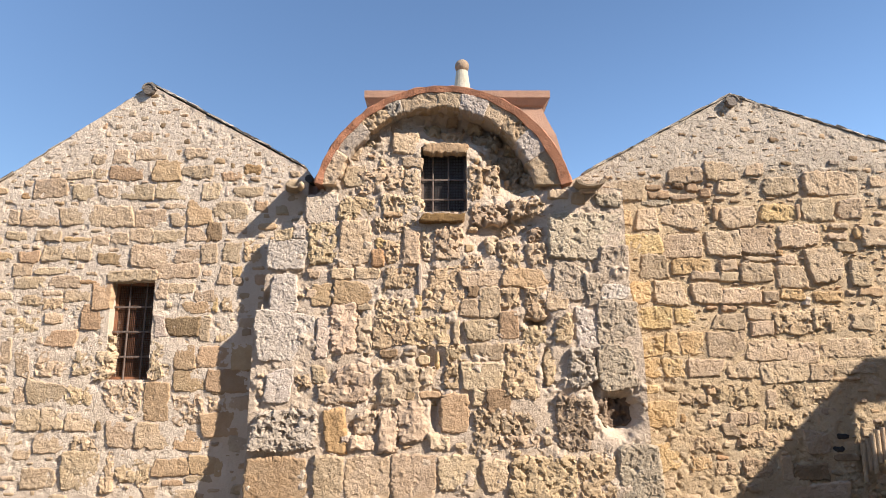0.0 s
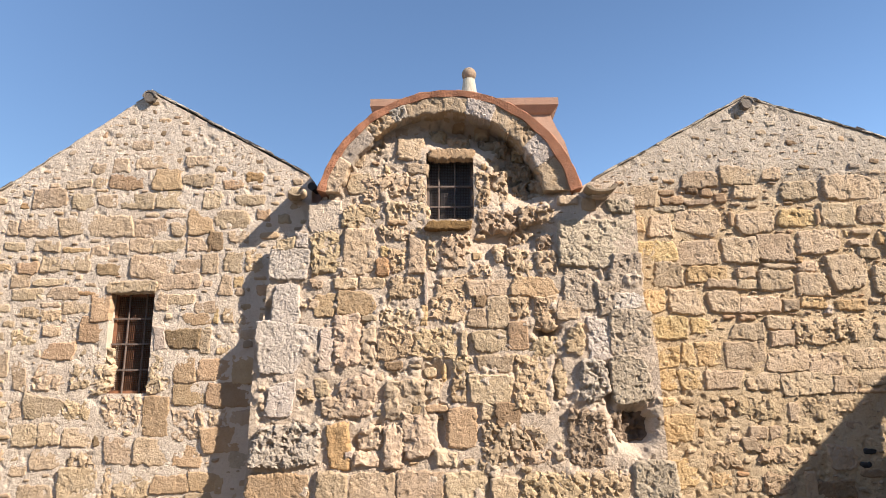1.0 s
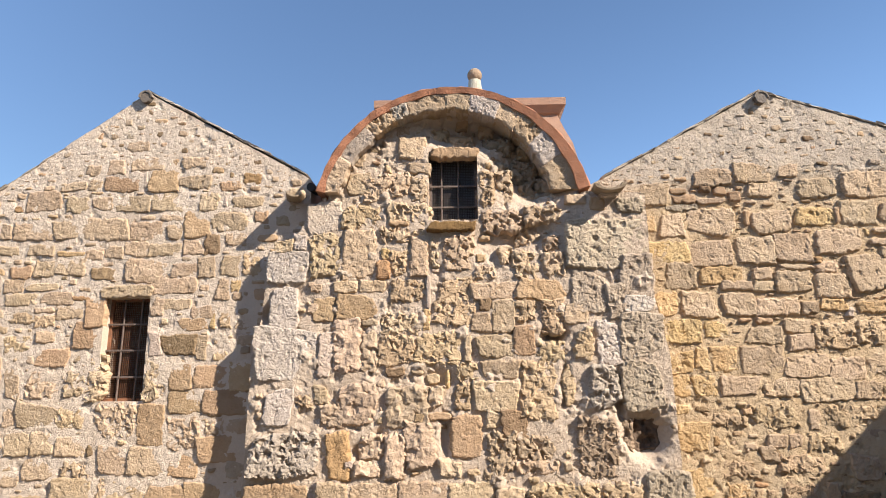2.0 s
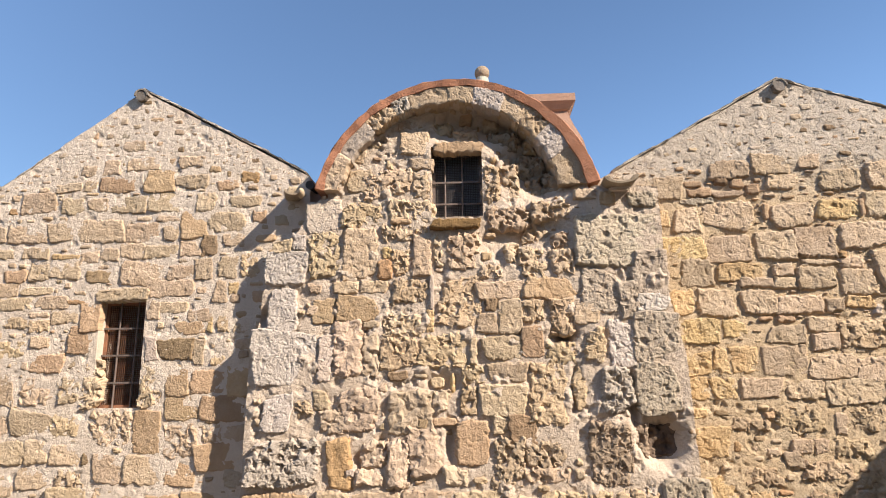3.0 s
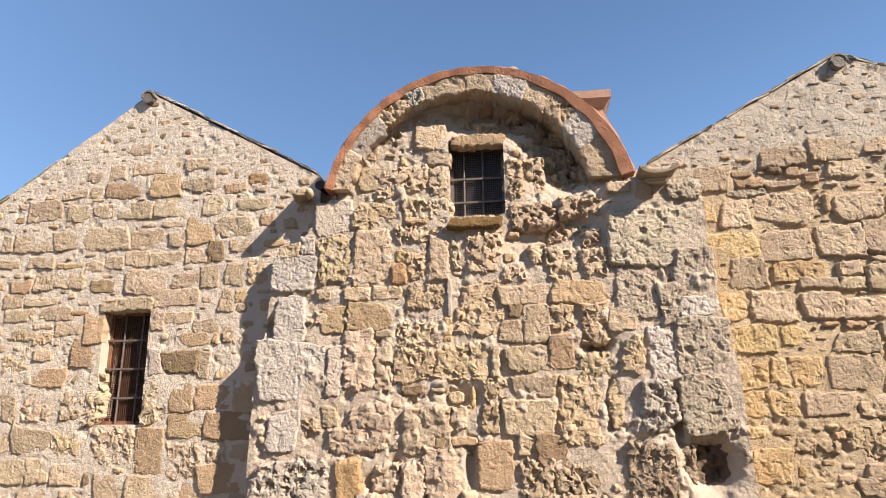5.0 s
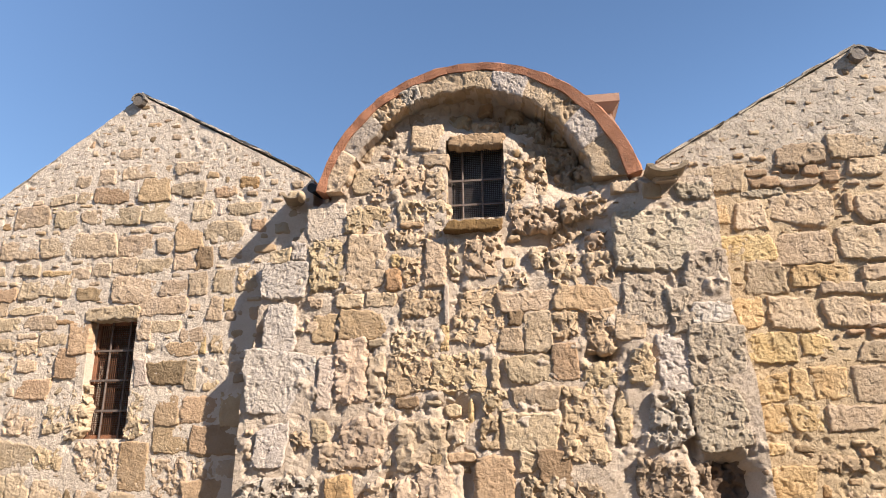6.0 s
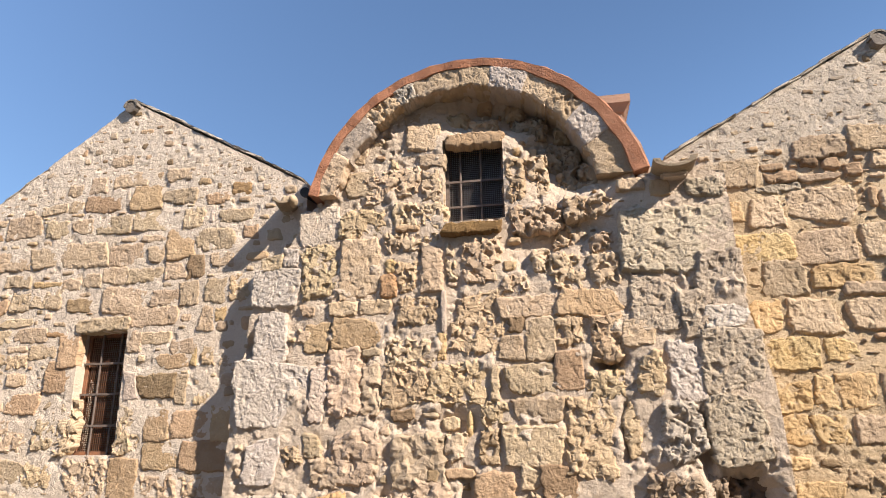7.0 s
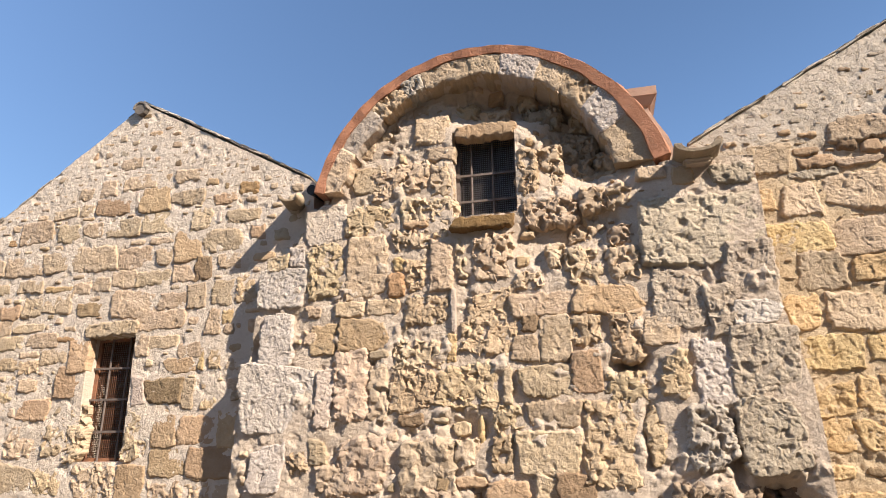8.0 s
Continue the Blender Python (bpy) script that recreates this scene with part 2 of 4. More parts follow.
def part(name, data, material, parent, label=""):
    """Links a bmesh or a mesh as one object under a thing or under a part."""
    if isinstance(data, bmesh.types.BMesh):
        me = bpy.data.meshes.new(name)
        bmesh.ops.recalc_face_normals(data, faces=data.faces)
        data.to_mesh(me)
        data.free()
        me.materials.append(material)
    else:
        me = data
    ob = new(name, me)
    ob.parent = parent
    return tagged(ob, label)


def box(bm, x0, y0, z0, x1, y1, z1, bevel=0.0):
    made = bmesh.ops.create_cube(bm, size=1, matrix=Matrix.LocRotScale(((x0 + x1) / 2, (y0 + y1) / 2, (z0 + z1) / 2), None, (x1 - x0, y1 - y0, z1 - z0)))
    if bevel:
        edges = list({e for v in made["verts"] for e in v.link_edges})
        bmesh.ops.bevel(bm, geom=edges, offset=bevel, segments=2, affect="EDGES")
    return bm


def rod(bm, a, b, radius, sides=8):
    a, b = Vector(a), Vector(b)
    m = Matrix.Translation((a + b) / 2) @ (b - a).to_track_quat("Z", "Y").to_matrix().to_4x4()
    bmesh.ops.create_cone(bm, cap_ends=True, segments=sides, radius1=radius, radius2=radius, depth=(b - a).length, matrix=m)
    return bm


def shade(me, angle=0.9):
    me.polygons.foreach_set("use_smooth", [True] * len(me.polygons))
    me.set_sharp_from_angle(angle=angle)
    return me


class Wall:
    """One stretch of masonry: a leaning plane y = a + b x + c z, with its own relief, outline and openings."""

    def __init__(self, name, plane, material, relief, step, xs, zs, edge_left, edge_right, top, openings=(), thick=0.55, label="", drop=0.02, swell=1.0, crisp=1.0, warp=0.06, gable=0.6):
        self.name, self.plane, self.relief, self.openings = name, plane, relief, openings
        self.drop, self.swell, self.crisp, self.warp, self.gable = drop, swell, crisp, warp, gable
        self.edge_left, self.edge_right, self.top = edge_left, edge_right, top
        gx = np.arange(xs[0], xs[1] + step / 2, step)
        gz = np.arange(zs[0], zs[1] + step / 2, step)
        for x0, z0, x1, z1 in openings:
            gx = np.concatenate([gx[(np.abs(gx - x0) > step * 0.4) & (np.abs(gx - x1) > step * 0.4)], [x0, x1]])
            gz = np.concatenate([gz[(np.abs(gz - z0) > step * 0.4) & (np.abs(gz - z1) > step * 0.4)], [z0, z1]])
        gx, gz = np.sort(gx), np.sort(gz)
        X, Z = np.meshgrid(gx, gz, indexing="ij")
        X = np.clip(X, edge_left(Z), edge_right(Z))
        Z = np.minimum(Z, top(X))
        X = np.clip(X, edge_left(Z), edge_right(Z))
        self.bounds = (gx[0], gz[0], gx[-1], gz[-1])
        nx, nz = X.shape
        keep = np.ones((nx - 1, nz - 1), bool)
        cx, cz = (gx[1:] + gx[:-1]) / 2, (gz[1:] + gz[:-1]) / 2
        for x0, z0, x1, z1 in openings:
            keep &= ~(((cx > x0) & (cx < x1))[:, None] & ((cz > z0) & (cz < z1))[None, :])
        flat = np.round(np.stack([X.ravel(), Z.ravel()], 1), 4)
        unique, inverse = np.unique(flat, axis=0, return_inverse=True)
        inverse = inverse.reshape(nx, nz)
        quads = np.stack([inverse[:-1, :-1], inverse[1:, :-1], inverse[1:, 1:], inverse[:-1, 1:]], -1)[keep]
        faces, count = [], {}
        for q in quads.tolist():
            f = [v for k, v in enumerate(q) if v != q[k - 1]]
            if len(set(f)) < 3 or len(set(f)) != len(f):
                continue
            p = unique[f]
            if abs(np.dot(p[:, 0], np.roll(p[:, 1], 1)) - np.dot(p[:, 1], np.roll(p[:, 0], 1))) < 1e-7:
                continue
            faces.append(f)
            for k in range(len(f)):
                e = (f[k - 1], f[k])
                count[(min(e), max(e))] = e if (min(e), max(e)) not in count else None
        x, z = unique[:, 0], unique[:, 1]
        verts = np.stack([x, self.y(x, z) - self.relief(x, z), z], 1)
        back, extra = {}, []
        for e in count.values():
            if e is None:
                continue
            for v in e:
                if v not in back:
                    back[v] = len(verts) + len(extra)
                    extra.append((x[v], self.y(x[v], z[v]) + thick, z[v]))
            faces.append([e[1], e[0], back[e[0]], back[e[1]]])
        me = mesh(name, np.concatenate([verts, np.array(extra)]), faces, material)
        shade(me, 1.2)
        self.ob = tagged(new(name, me), label, kind="structure")
        self.taken = None

    def y(self, x, z):
        a, b, c = self.plane
        return a + b * x + c * z

    # ---- stones ----
    CELL = 0.01

    def grid(self):
        """The cells of the wall that are still free of stones."""
        if self.taken is None:
            x0, z0, x1, z1 = self.bounds
            gx, gz = np.arange(x0, x1, self.CELL), np.arange(z0, z1, self.CELL)
            X, Z = np.meshgrid(gx, gz, indexing="ij")
            self.taken = (Z > self.top(X) - 0.04) | (X < self.edge_left(Z) + 0.02) | (X > self.edge_right(Z) - 0.02)
            for a, b, c, d in self.openings:
                self.take(a - 0.01, b - 0.01, c + 0.01, d + 0.01)
        return self.taken

    def cells(self, x0, z0, x1, z1):
        bx, bz = self.bounds[:2]
        f = lambda v: max(0, int(round(v / self.CELL)))
        return slice(f(x0 - bx), f(x1 - bx)), slice(f(z0 - bz), f(z1 - bz))

    def take(self, x0, z0, x1, z1):
        self.grid()[self.cells(x0, z0, x1, z1)] = True

    def stone_shape(self, kind, w, h, seed, x, z, proud, step):
        """A weathered block: a pocked face with chipped arrises, its rim sunk into the bed."""
        r = random.Random(seed)
        nu, nv = max(4, min(90, int(w / step) + 2)), max(4, min(80, int(h / step) + 2))
        line = lambda n: np.concatenate([[-1.0], np.linspace(-0.985, 0.985, n), [1.0]])
        U, V = np.meshgrid(line(nu), line(nv), indexing="ij")
        small = min(w, h) < 0.13
        k = r.uniform(0.3, 0.8) if small else r.uniform(0.08, 0.5)
        px = U * w / 2 * np.sqrt(1 - k * V * V / 2)
        pz = V * h / 2 * np.sqrt(1 - k * U * U / 2)
        skew = 0.28 if small else 0.16
        for su in (-1, 1):
            for sv in (-1, 1):
                near = (1 + su * U) * (1 + sv * V) / 4
                pull = 0.42 if r.random() < 0.22 and not small else skew
                px = px - su * near * w / 2 * r.uniform(-0.10, pull)
                pz = pz - sv * near * h / 2 * r.uniform(-0.10, pull)
        lean = r.uniform(-0.05, 0.05)
        px, pz = px + lean * pz, pz - lean * px
        wx, wz = x + px, z + pz
        eaten = kind in "rkcef" and not small
        wob = min(0.030 if eaten else 0.020, 0.13 * min(w, h)) * (1 + self.warp)
        px = px + wob * rough(wx, wz, 0.10, 4, 0.65, seed % 17)
        pz = pz + wob * rough(wx, wz, 0.10, 4, 0.65, seed % 23 + 40)
        inside = np.minimum(w / 2 * (1 - np.abs(U)), h / 2 * (1 - np.abs(V)))
        wide = min(r.uniform(0.03, 0.055) if eaten else r.uniform(0.012, 0.035), 0.4 * min(w, h))
        chips = 0.9 * wide * rough(wx, wz, 0.07, 3, 0.65, seed % 13 + 20)
        fall = np.clip(1 - (inside + chips) / wide, 0, 1.4) ** 1.7
        size = min(1, min(w, h) / 0.14)
        d = proud - self.drop * fall + self.crisp * size * weathered(kind, wx, wz, seed)
        d = d + px * r.uniform(-0.06, 0.06) + pz * r.uniform(-0.06, 0.06)
        rim = (np.abs(U) == 1) | (np.abs(V) == 1)
        d = np.where(rim, -0.08, d)
        verts = np.stack([px, -d, pz], -1).reshape(-1, 3)
        idx = np.arange(U.size).reshape(U.shape)
        faces = np.stack([idx[:-1, :-1], idx[1:, :-1], idx[1:, 1:], idx[:-1, 1:]], -1).reshape(-1, 4)
        return verts, faces

    def place(self, x, z):
        return np.array((x, float(self.y(x, z)), z))

    def lay(self, courses, proud, step=0.0095):
        """Lays the blocks that can be told apart, each a piece of its own."""
        r = random.Random(len(courses))
        for k, (kind, x, z, w, h) in enumerate(courses):
            w, h = (w * 1.04, h * 1.04) if kind in "ghk" else (w, h)
            verts, faces = self.stone_shape(kind, w * self.swell, h * self.swell, k + 3, x, z, proud * r.uniform(0.7, 1.35) * (0.6 if kind == "y" else 1) + (0.03 if kind == "k" else 0.01 if kind == "e" else 0), step * (0.88 if kind in "rkc" else 1))
            ob = part("stone", shade(mesh("stone", verts, faces, STONE[kind]), 1.45), None, self.ob)
            sunk = float(self.relief(np.array(x), np.array(z)))
            ob.location = self.place(x, z) - (0, sunk * (0.6 if kind == "x" else 0.4 if sunk > -0.07 else 0.8), 0)
            self.take(x - w / 2 - 0.005, z - h / 2 - 0.005, x + w / 2 + 0.005, z + h / 2 + 0.005)

    def fill(self, sizes, kinds, proud, seed, single=120, step=0.014, high_kinds=None):
        """Packs the beds left over with rubble: the larger pieces singly, the small ones as one heap of stuff."""
        r = random.Random(seed)
        grid = self.grid()
        x0, z0, x1, z1 = self.bounds
        heap = {k: ([], [], 0) for k in set(kinds + (high_kinds or ""))}
        laid = 0
        for tries, wide, high, floor, roof in sizes:
            for _ in range(tries):
                x, z = r.uniform(x0, x1), r.uniform(max(z0, floor), min(z1, roof))
                w, h = r.uniform(*wide), r.uniform(*high)
                sl = self.cells(x - w / 2 - 0.008, z - h / 2 - 0.008, x + w / 2 + 0.008, z + h / 2 + 0.008)
                if grid[sl].size == 0 or grid[sl].any():
                    continue
                grid[sl] = True
                kind = r.choice(high_kinds if high_kinds and z > 4.15 else kinds)
                verts, faces = self.stone_shape(kind, w, h, r.randrange(9999), x, z, proud * r.uniform(0.2, 1.7) * (self.gable if z > 4.1 else 1), step)
                at = self.place(x, z) - (0, float(self.relief(np.array(x), np.array(z))) * 0.8, 0)
                if laid < single and w * h > 0.008:
                    ob = part("stone", shade(mesh("stone", verts, faces, STONE[kind]), 1.45), None, self.ob)
                    ob.location = at
                    laid += 1
                else:
                    vs, fs, n = heap[kind]
                    vs.append(verts + at)
                    fs.append(faces + n)
                    heap[kind] = (vs, fs, n + len(verts))
        for kind, (vs, fs, n) in heap.items():
            if n:
                ob = part("rubble", shade(mesh("rubble", np.concatenate(vs), np.concatenate(fs), RUBBLE[kind]), 1.45), None, self.ob)
                tagged(ob, kind="stuff")


# ---- ground ----
bm = bmesh.new()
bmesh.ops.create_grid(bm, x_segments=40, y_segments=40, size=1200)
ground = tagged(new("ground", bpy.data.meshes.new("ground")), "worn pale stone paving before the church", kind="structure")
bm.to_mesh(ground.data)
bm.free()
ground.data.materials.append(ground_material())

# ---- walls of the front ----
RING_X, RING_Z, RING_R = 0.0, 3.46, 1.655
WINDOW_WEST = (-4.16, 1.49, -3.615, 2.70)
WINDOW_MID = (-0.28, 3.53, 0.30, 4.38)


def line(*points):
    px, pz = zip(*points)
    return lambda v: np.interp(v, px, pz)


west_top = line((-9, 1.75), (-5.74, 4.02), (-3.86, 5.31), (-1.83, 4.18), (-1.0, 3.7))
east_top = line((1.2, 3.75), (1.77, 4.06), (3.77, 5.15), (5.71, 4.50), (9, 3.4))
mid_left = line((0, -2.33), (0.7, -2.27), (1.97, -2.28), (2.1, -2.22), (2.72, -2.17), (3.1, -1.98), (3.57, -1.72), (3.9, -1.5), (5.2, -1.5))
mid_right = line((0, 2.36), (1.97, 2.33), (2.65, 2.21), (3.8, 2.21), (3.86, 1.5), (5.2, 1.5))


def mid_top(x):
    return np.where(np.abs(x) < 1.5, RING_Z + np.sqrt(np.maximum(0.05, 1.52 ** 2 - np.asarray(x) ** 2)), 3.84)


def relief_west(x, z):
    return 0.012 * rough(x, z, 0.5, 3, shift=3) + 0.009 * rough(x, z, 0.09, 4, 0.65, 5) - 0.016 * pocks(x, z, 0.11, 0.22, 2) - 0.003


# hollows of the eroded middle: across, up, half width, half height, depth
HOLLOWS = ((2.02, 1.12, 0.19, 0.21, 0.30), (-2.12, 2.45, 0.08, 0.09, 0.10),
           (-1.00, 0.95, 0.12, 0.09, 0.09), (0.80, 3.36, 0.42, 0.20, 0.12), (0.62, 3.13, 0.22, 0.18, 0.05), (0.80, 0.95, 0.20, 0.10, 0.06), (1.00, 4.25, 0.46, 0.50, 0.30), (0.35, 4.68, 0.60, 0.22, 0.25), (1.11, 2.19, 0.12, 0.10, 0.15), (1.21, 1.64, 0.05, 0.22, 0.08), (1.77, 1.53, 0.05, 0.25, 0.12), (-0.80, 1.06, 0.08, 0.14, 0.09), (-0.18, 1.72, 0.20, 0.12, 0.08), (-0.08, 1.13, 0.07, 0.2, 0.08), (0.37, 3.21, 0.16, 0.16, 0.05))


def relief_mid(x, z):
    rock = np.clip(rough(x, z, 0.42, 2, shift=14) * 3, 0, 1)
    d = 0.0 + 0.022 * rough(x, z, 0.5, 3, shift=8) + 0.012 * rough(x, z, 0.10, 4, 0.65, 2) - 0.018 * pocks(x, z, 0.10, 0.25, 4)
    d = d + rock * (0.040 * np.clip(rough(x, z, 0.24, 3, 0.55, 5) * 2.2, 0, 1) - 0.030 * pocks(x, z, 0.08, 0.4, 9))
    for hx, hz, hw, hh, deep in HOLLOWS:
        d = d - deep * np.exp(-(((x - hx) / hw) ** 2 + ((z - hz) / hh) ** 2) ** 1.5)
    return d


def relief_east(x, z):
    low = np.clip((2.1 - z) / 0.6, 0, 1)
    open_joints = np.clip((z - 2.1) / 0.3, 0, 1) * np.clip((4.15 - z) / 0.2, 0, 1) * np.clip((x - 2.5) / 0.5, 0, 1)
    return 0.018 * rough(x, z, 0.6, 3, shift=6) + 0.010 * rough(x, z, 0.10, 4, 0.68, 9) - 0.022 * low * pocks(x, z, 0.09, 0.4, 7) - 0.012 * pocks(x, z, 0.13, 0.2, 3) - 0.002 - 0.032 * open_joints


far = lambda v: (lambda z: np.full_like(np.asarray(z, float), v))
west = Wall("wall_west", (7.854, -0.0203, -0.0248), MORTAR_WEST, relief_west, 0.014, (-7.6, -1.7), (-0.1, 5.32), far(-7.6), far(-1.72), west_top,
            [WINDOW_WEST], label="pale limestone block wall with a pointed gable and wide lime joints", drop=0.013, swell=1.15, crisp=0.8, warp=0.3, gable=0.25)
mid = Wall("wall_middle", (7.475, -0.04, 0.03), MORTAR_MID, relief_mid, 0.0105, (-2.34, 2.37), (-0.1, 4.98), mid_left, mid_right, mid_top,
           [WINDOW_MID], label="deeply eroded limestone and rubble wall under a round arch", drop=0.045, swell=1.13, warp=0.35)
east = Wall("wall_east", (7.78, 0.0, 0.0), MORTAR_EAST, relief_east, 0.014, (1.5, 7.6), (-0.1, 5.16), far(1.55), far(7.6), east_top,
            [], label="yellowed limestone block wall with a gable, partly in shade", drop=0.040, swell=1.14, warp=0.35)

# blocks that can be told apart: kind, across, up, width, height
WEST_COURSES = []
WEST_COURSES += [("p", -5.44, 3.29, 0.26, 0.11), ("p", -5.42, 1.85, 0.14, 0.28), ("p", -5.09, 0.61, 0.22, 0.13), ("t", -3.27, 0.47, 0.45, 0.21),
    ("t", -2.89, 0.49, 0.31, 0.19), ("t", -2.68, 0.47, 0.09, 0.24), ("p", -2.89, 0.34, 0.34, 0.10), ("p", -4.85, 0.34, 0.45, 0.24),
    ("p", -4.36, 0.41, 0.44, 0.41), ("r", -4.02, 0.41, 0.16, 0.45), ("r", -3.71, 0.46, 0.41, 0.33), ("t", -3.22, 0.28, 0.27, 0.08),
    ("p", -3.49, 0.18, 0.20, 0.15), ("p", -3.10, 0.14, 0.30, 0.16)]
WEST_COURSES += [("p", -3.94, 4.60, 0.27, 0.14), ("p", -4.18, 4.34, 0.20, 0.18), ("p", -3.79, 4.36, 0.41, 0.16), ("t", -4.09, 4.12, 0.46, 0.21),
    ("t", -3.58, 4.17, 0.37, 0.31), ("p", -3.16, 4.12, 0.37, 0.19), ("t", -2.72, 4.06, 0.26, 0.12), ("t", -2.89, 4.26, 0.14, 0.08),
    ("o", -2.46, 4.15, 0.21, 0.12), ("p", -4.47, 4.30, 0.22, 0.16), ("p", -4.44, 4.10, 0.17, 0.13), ("p", -4.72, 4.09, 0.33, 0.11),
    ("p", -3.18, 4.37, 0.32, 0.14), ("l", -3.79, 4.14, 0.06, 0.19)]
WEST_COURSES += [("p", -3.94, 3.85, 0.39, 0.22), ("p", -3.46, 3.86, 0.45, 0.25), ("p", -2.97, 3.86, 0.27, 0.24), ("l", -2.78, 3.87, 0.07, 0.15),
    ("p", -2.50, 3.85, 0.37, 0.15), ("t", -2.32, 3.65, 0.17, 0.15), ("p", -4.32, 3.86, 0.27, 0.17), ("p", -4.63, 3.86, 0.27, 0.19),
    ("p", -5.06, 3.90, 0.40, 0.23), ("t", -4.39, 4.00, 0.16, 0.04), ("o", -5.37, 3.81, 0.12, 0.09), ("p", -3.72, 3.68, 0.18, 0.05),
    ("p", -3.42, 3.67, 0.28, 0.08)]
WEST_COURSES += [("t", -3.10, 3.58, 0.31, 0.31), ("b", -2.89, 3.32, 0.18, 0.24), ("p", -2.71, 3.61, 0.42, 0.23), ("p", -4.24, 3.54, 0.54, 0.25),
    ("p", -4.71, 3.53, 0.39, 0.24), ("p", -5.15, 3.52, 0.44, 0.21), ("p", -5.50, 3.54, 0.15, 0.19), ("p", -3.72, 3.50, 0.39, 0.25),
    ("p", -3.37, 3.49, 0.21, 0.20), ("p", -3.12, 3.31, 0.27, 0.19), ("p", -3.83, 3.28, 0.30, 0.19), ("p", -3.48, 3.27, 0.38, 0.15),
    ("p", -4.10, 3.25, 0.23, 0.15), ("p", -4.35, 3.23, 0.21, 0.13), ("p", -2.62, 3.38, 0.27, 0.18)]
WEST_COURSES += [("y", -4.66, 3.24, 0.39, 0.07), ("p", -5.02, 3.29, 0.31, 0.14), ("p", -3.67, 3.03, 0.56, 0.28), ("t", -5.28, 3.01, 0.29, 0.15),
    ("p", -4.97, 3.05, 0.27, 0.20), ("p", -4.64, 3.08, 0.39, 0.20), ("b", -4.19, 2.99, 0.35, 0.13), ("p", -3.22, 3.02, 0.30, 0.16),
    ("p", -2.96, 3.06, 0.19, 0.23), ("p", -2.66, 3.07, 0.25, 0.26), ("r", -2.41, 3.08, 0.21, 0.29), ("p", -3.32, 2.83, 0.51, 0.18),
    ("p", -2.73, 2.78, 0.17, 0.25), ("y", -2.58, 2.82, 0.12, 0.13), ("p", -2.57, 2.70, 0.13, 0.10)]
WEST_COURSES += [("p", -4.96, 2.84, 0.39, 0.10), ("p", -5.31, 2.85, 0.25, 0.17), ("p", -5.20, 2.69, 0.36, 0.14), ("p", -4.76, 2.70, 0.38, 0.16),
    ("o", -4.45, 2.69, 0.24, 0.06), ("p", -4.55, 2.53, 0.35, 0.16), ("p", -4.90, 2.55, 0.28, 0.08), ("t", -4.27, 2.51, 0.22, 0.32),
    ("t", -4.35, 2.25, 0.30, 0.31), ("p", -3.51, 2.60, 0.15, 0.22), ("p", -3.28, 2.61, 0.32, 0.13), ("p", -2.95, 2.52, 0.30, 0.16),
    ("t", -3.06, 2.37, 0.38, 0.16), ("y", -2.84, 2.44, 0.08, 0.22), ("r", -2.70, 2.42, 0.16, 0.22)]
WEST_COURSES += [("l", -3.51, 2.15, 0.15, 0.27), ("b", -3.24, 2.13, 0.41, 0.23), ("p", -2.96, 2.11, 0.14, 0.26), ("p", -2.41, 2.18, 0.23, 0.12),
    ("r", -5.20, 2.15, 0.35, 0.19), ("t", -4.75, 2.00, 0.39, 0.25), ("r", -5.20, 2.47, 0.30, 0.13), ("r", -4.89, 2.43, 0.28, 0.13),
    ("f", -3.46, 1.73, 0.28, 0.51), ("t", -3.16, 1.81, 0.29, 0.34), ("t", -2.81, 1.76, 0.37, 0.25), ("t", -2.45, 1.79, 0.29, 0.36),
    ("p", -5.20, 1.68, 0.21, 0.37), ("f", -4.82, 1.68, 0.34, 0.31), ("f", -4.43, 1.69, 0.26, 0.34)]
WEST_COURSES += [("f", -4.18, 1.75, 0.23, 0.57), ("t", -3.08, 1.47, 0.44, 0.29), ("t", -2.58, 1.47, 0.52, 0.29), ("b", -2.74, 1.36, 0.20, 0.10),
    ("p", -4.85, 1.33, 0.46, 0.27), ("p", -5.18, 1.33, 0.15, 0.22), ("r", -4.43, 1.31, 0.37, 0.24), ("f", -3.92, 1.26, 0.50, 0.37),
    ("t", -3.49, 1.22, 0.31, 0.43), ("f", -3.11, 1.14, 0.35, 0.32), ("f", -2.75, 1.21, 0.25, 0.17), ("p", -2.45, 1.21, 0.28, 0.17)]
WEST_COURSES += [("p", -5.05, 1.02, 0.31, 0.24), ("p", -4.74, 1.03, 0.27, 0.25), ("p", -4.41, 0.99, 0.32, 0.23), ("b", -4.18, 0.94, 0.10, 0.14),
    ("p", -3.91, 0.83, 0.41, 0.30), ("p", -3.48, 0.83, 0.43, 0.31), ("t", -3.07, 0.80, 0.33, 0.30), ("t", -2.61, 0.97, 0.56, 0.26),
    ("p", -4.72, 0.73, 0.43, 0.26), ("f", -4.33, 0.74, 0.29, 0.19), ("h", -2.46, 0.73, 0.21, 0.16)]
MID_COURSES = []
MID_COURSES += [("g", -1.78, 3.29, 0.15, 0.19), ("p", -1.98, 3.26, 0.24, 0.16), ("g", -1.93, 2.99, 0.48, 0.37), ("g", -1.94, 2.52, 0.33, 0.50),
    ("g", -1.92, 2.01, 0.64, 0.51), ("g", -1.92, 1.43, 0.30, 0.39), ("k", -1.82, 0.95, 0.73, 0.55), ("t", -1.89, 0.39, 0.77, 0.50),
    ("p", -1.31, 0.38, 0.34, 0.47), ("p", -0.86, 0.39, 0.52, 0.48)]
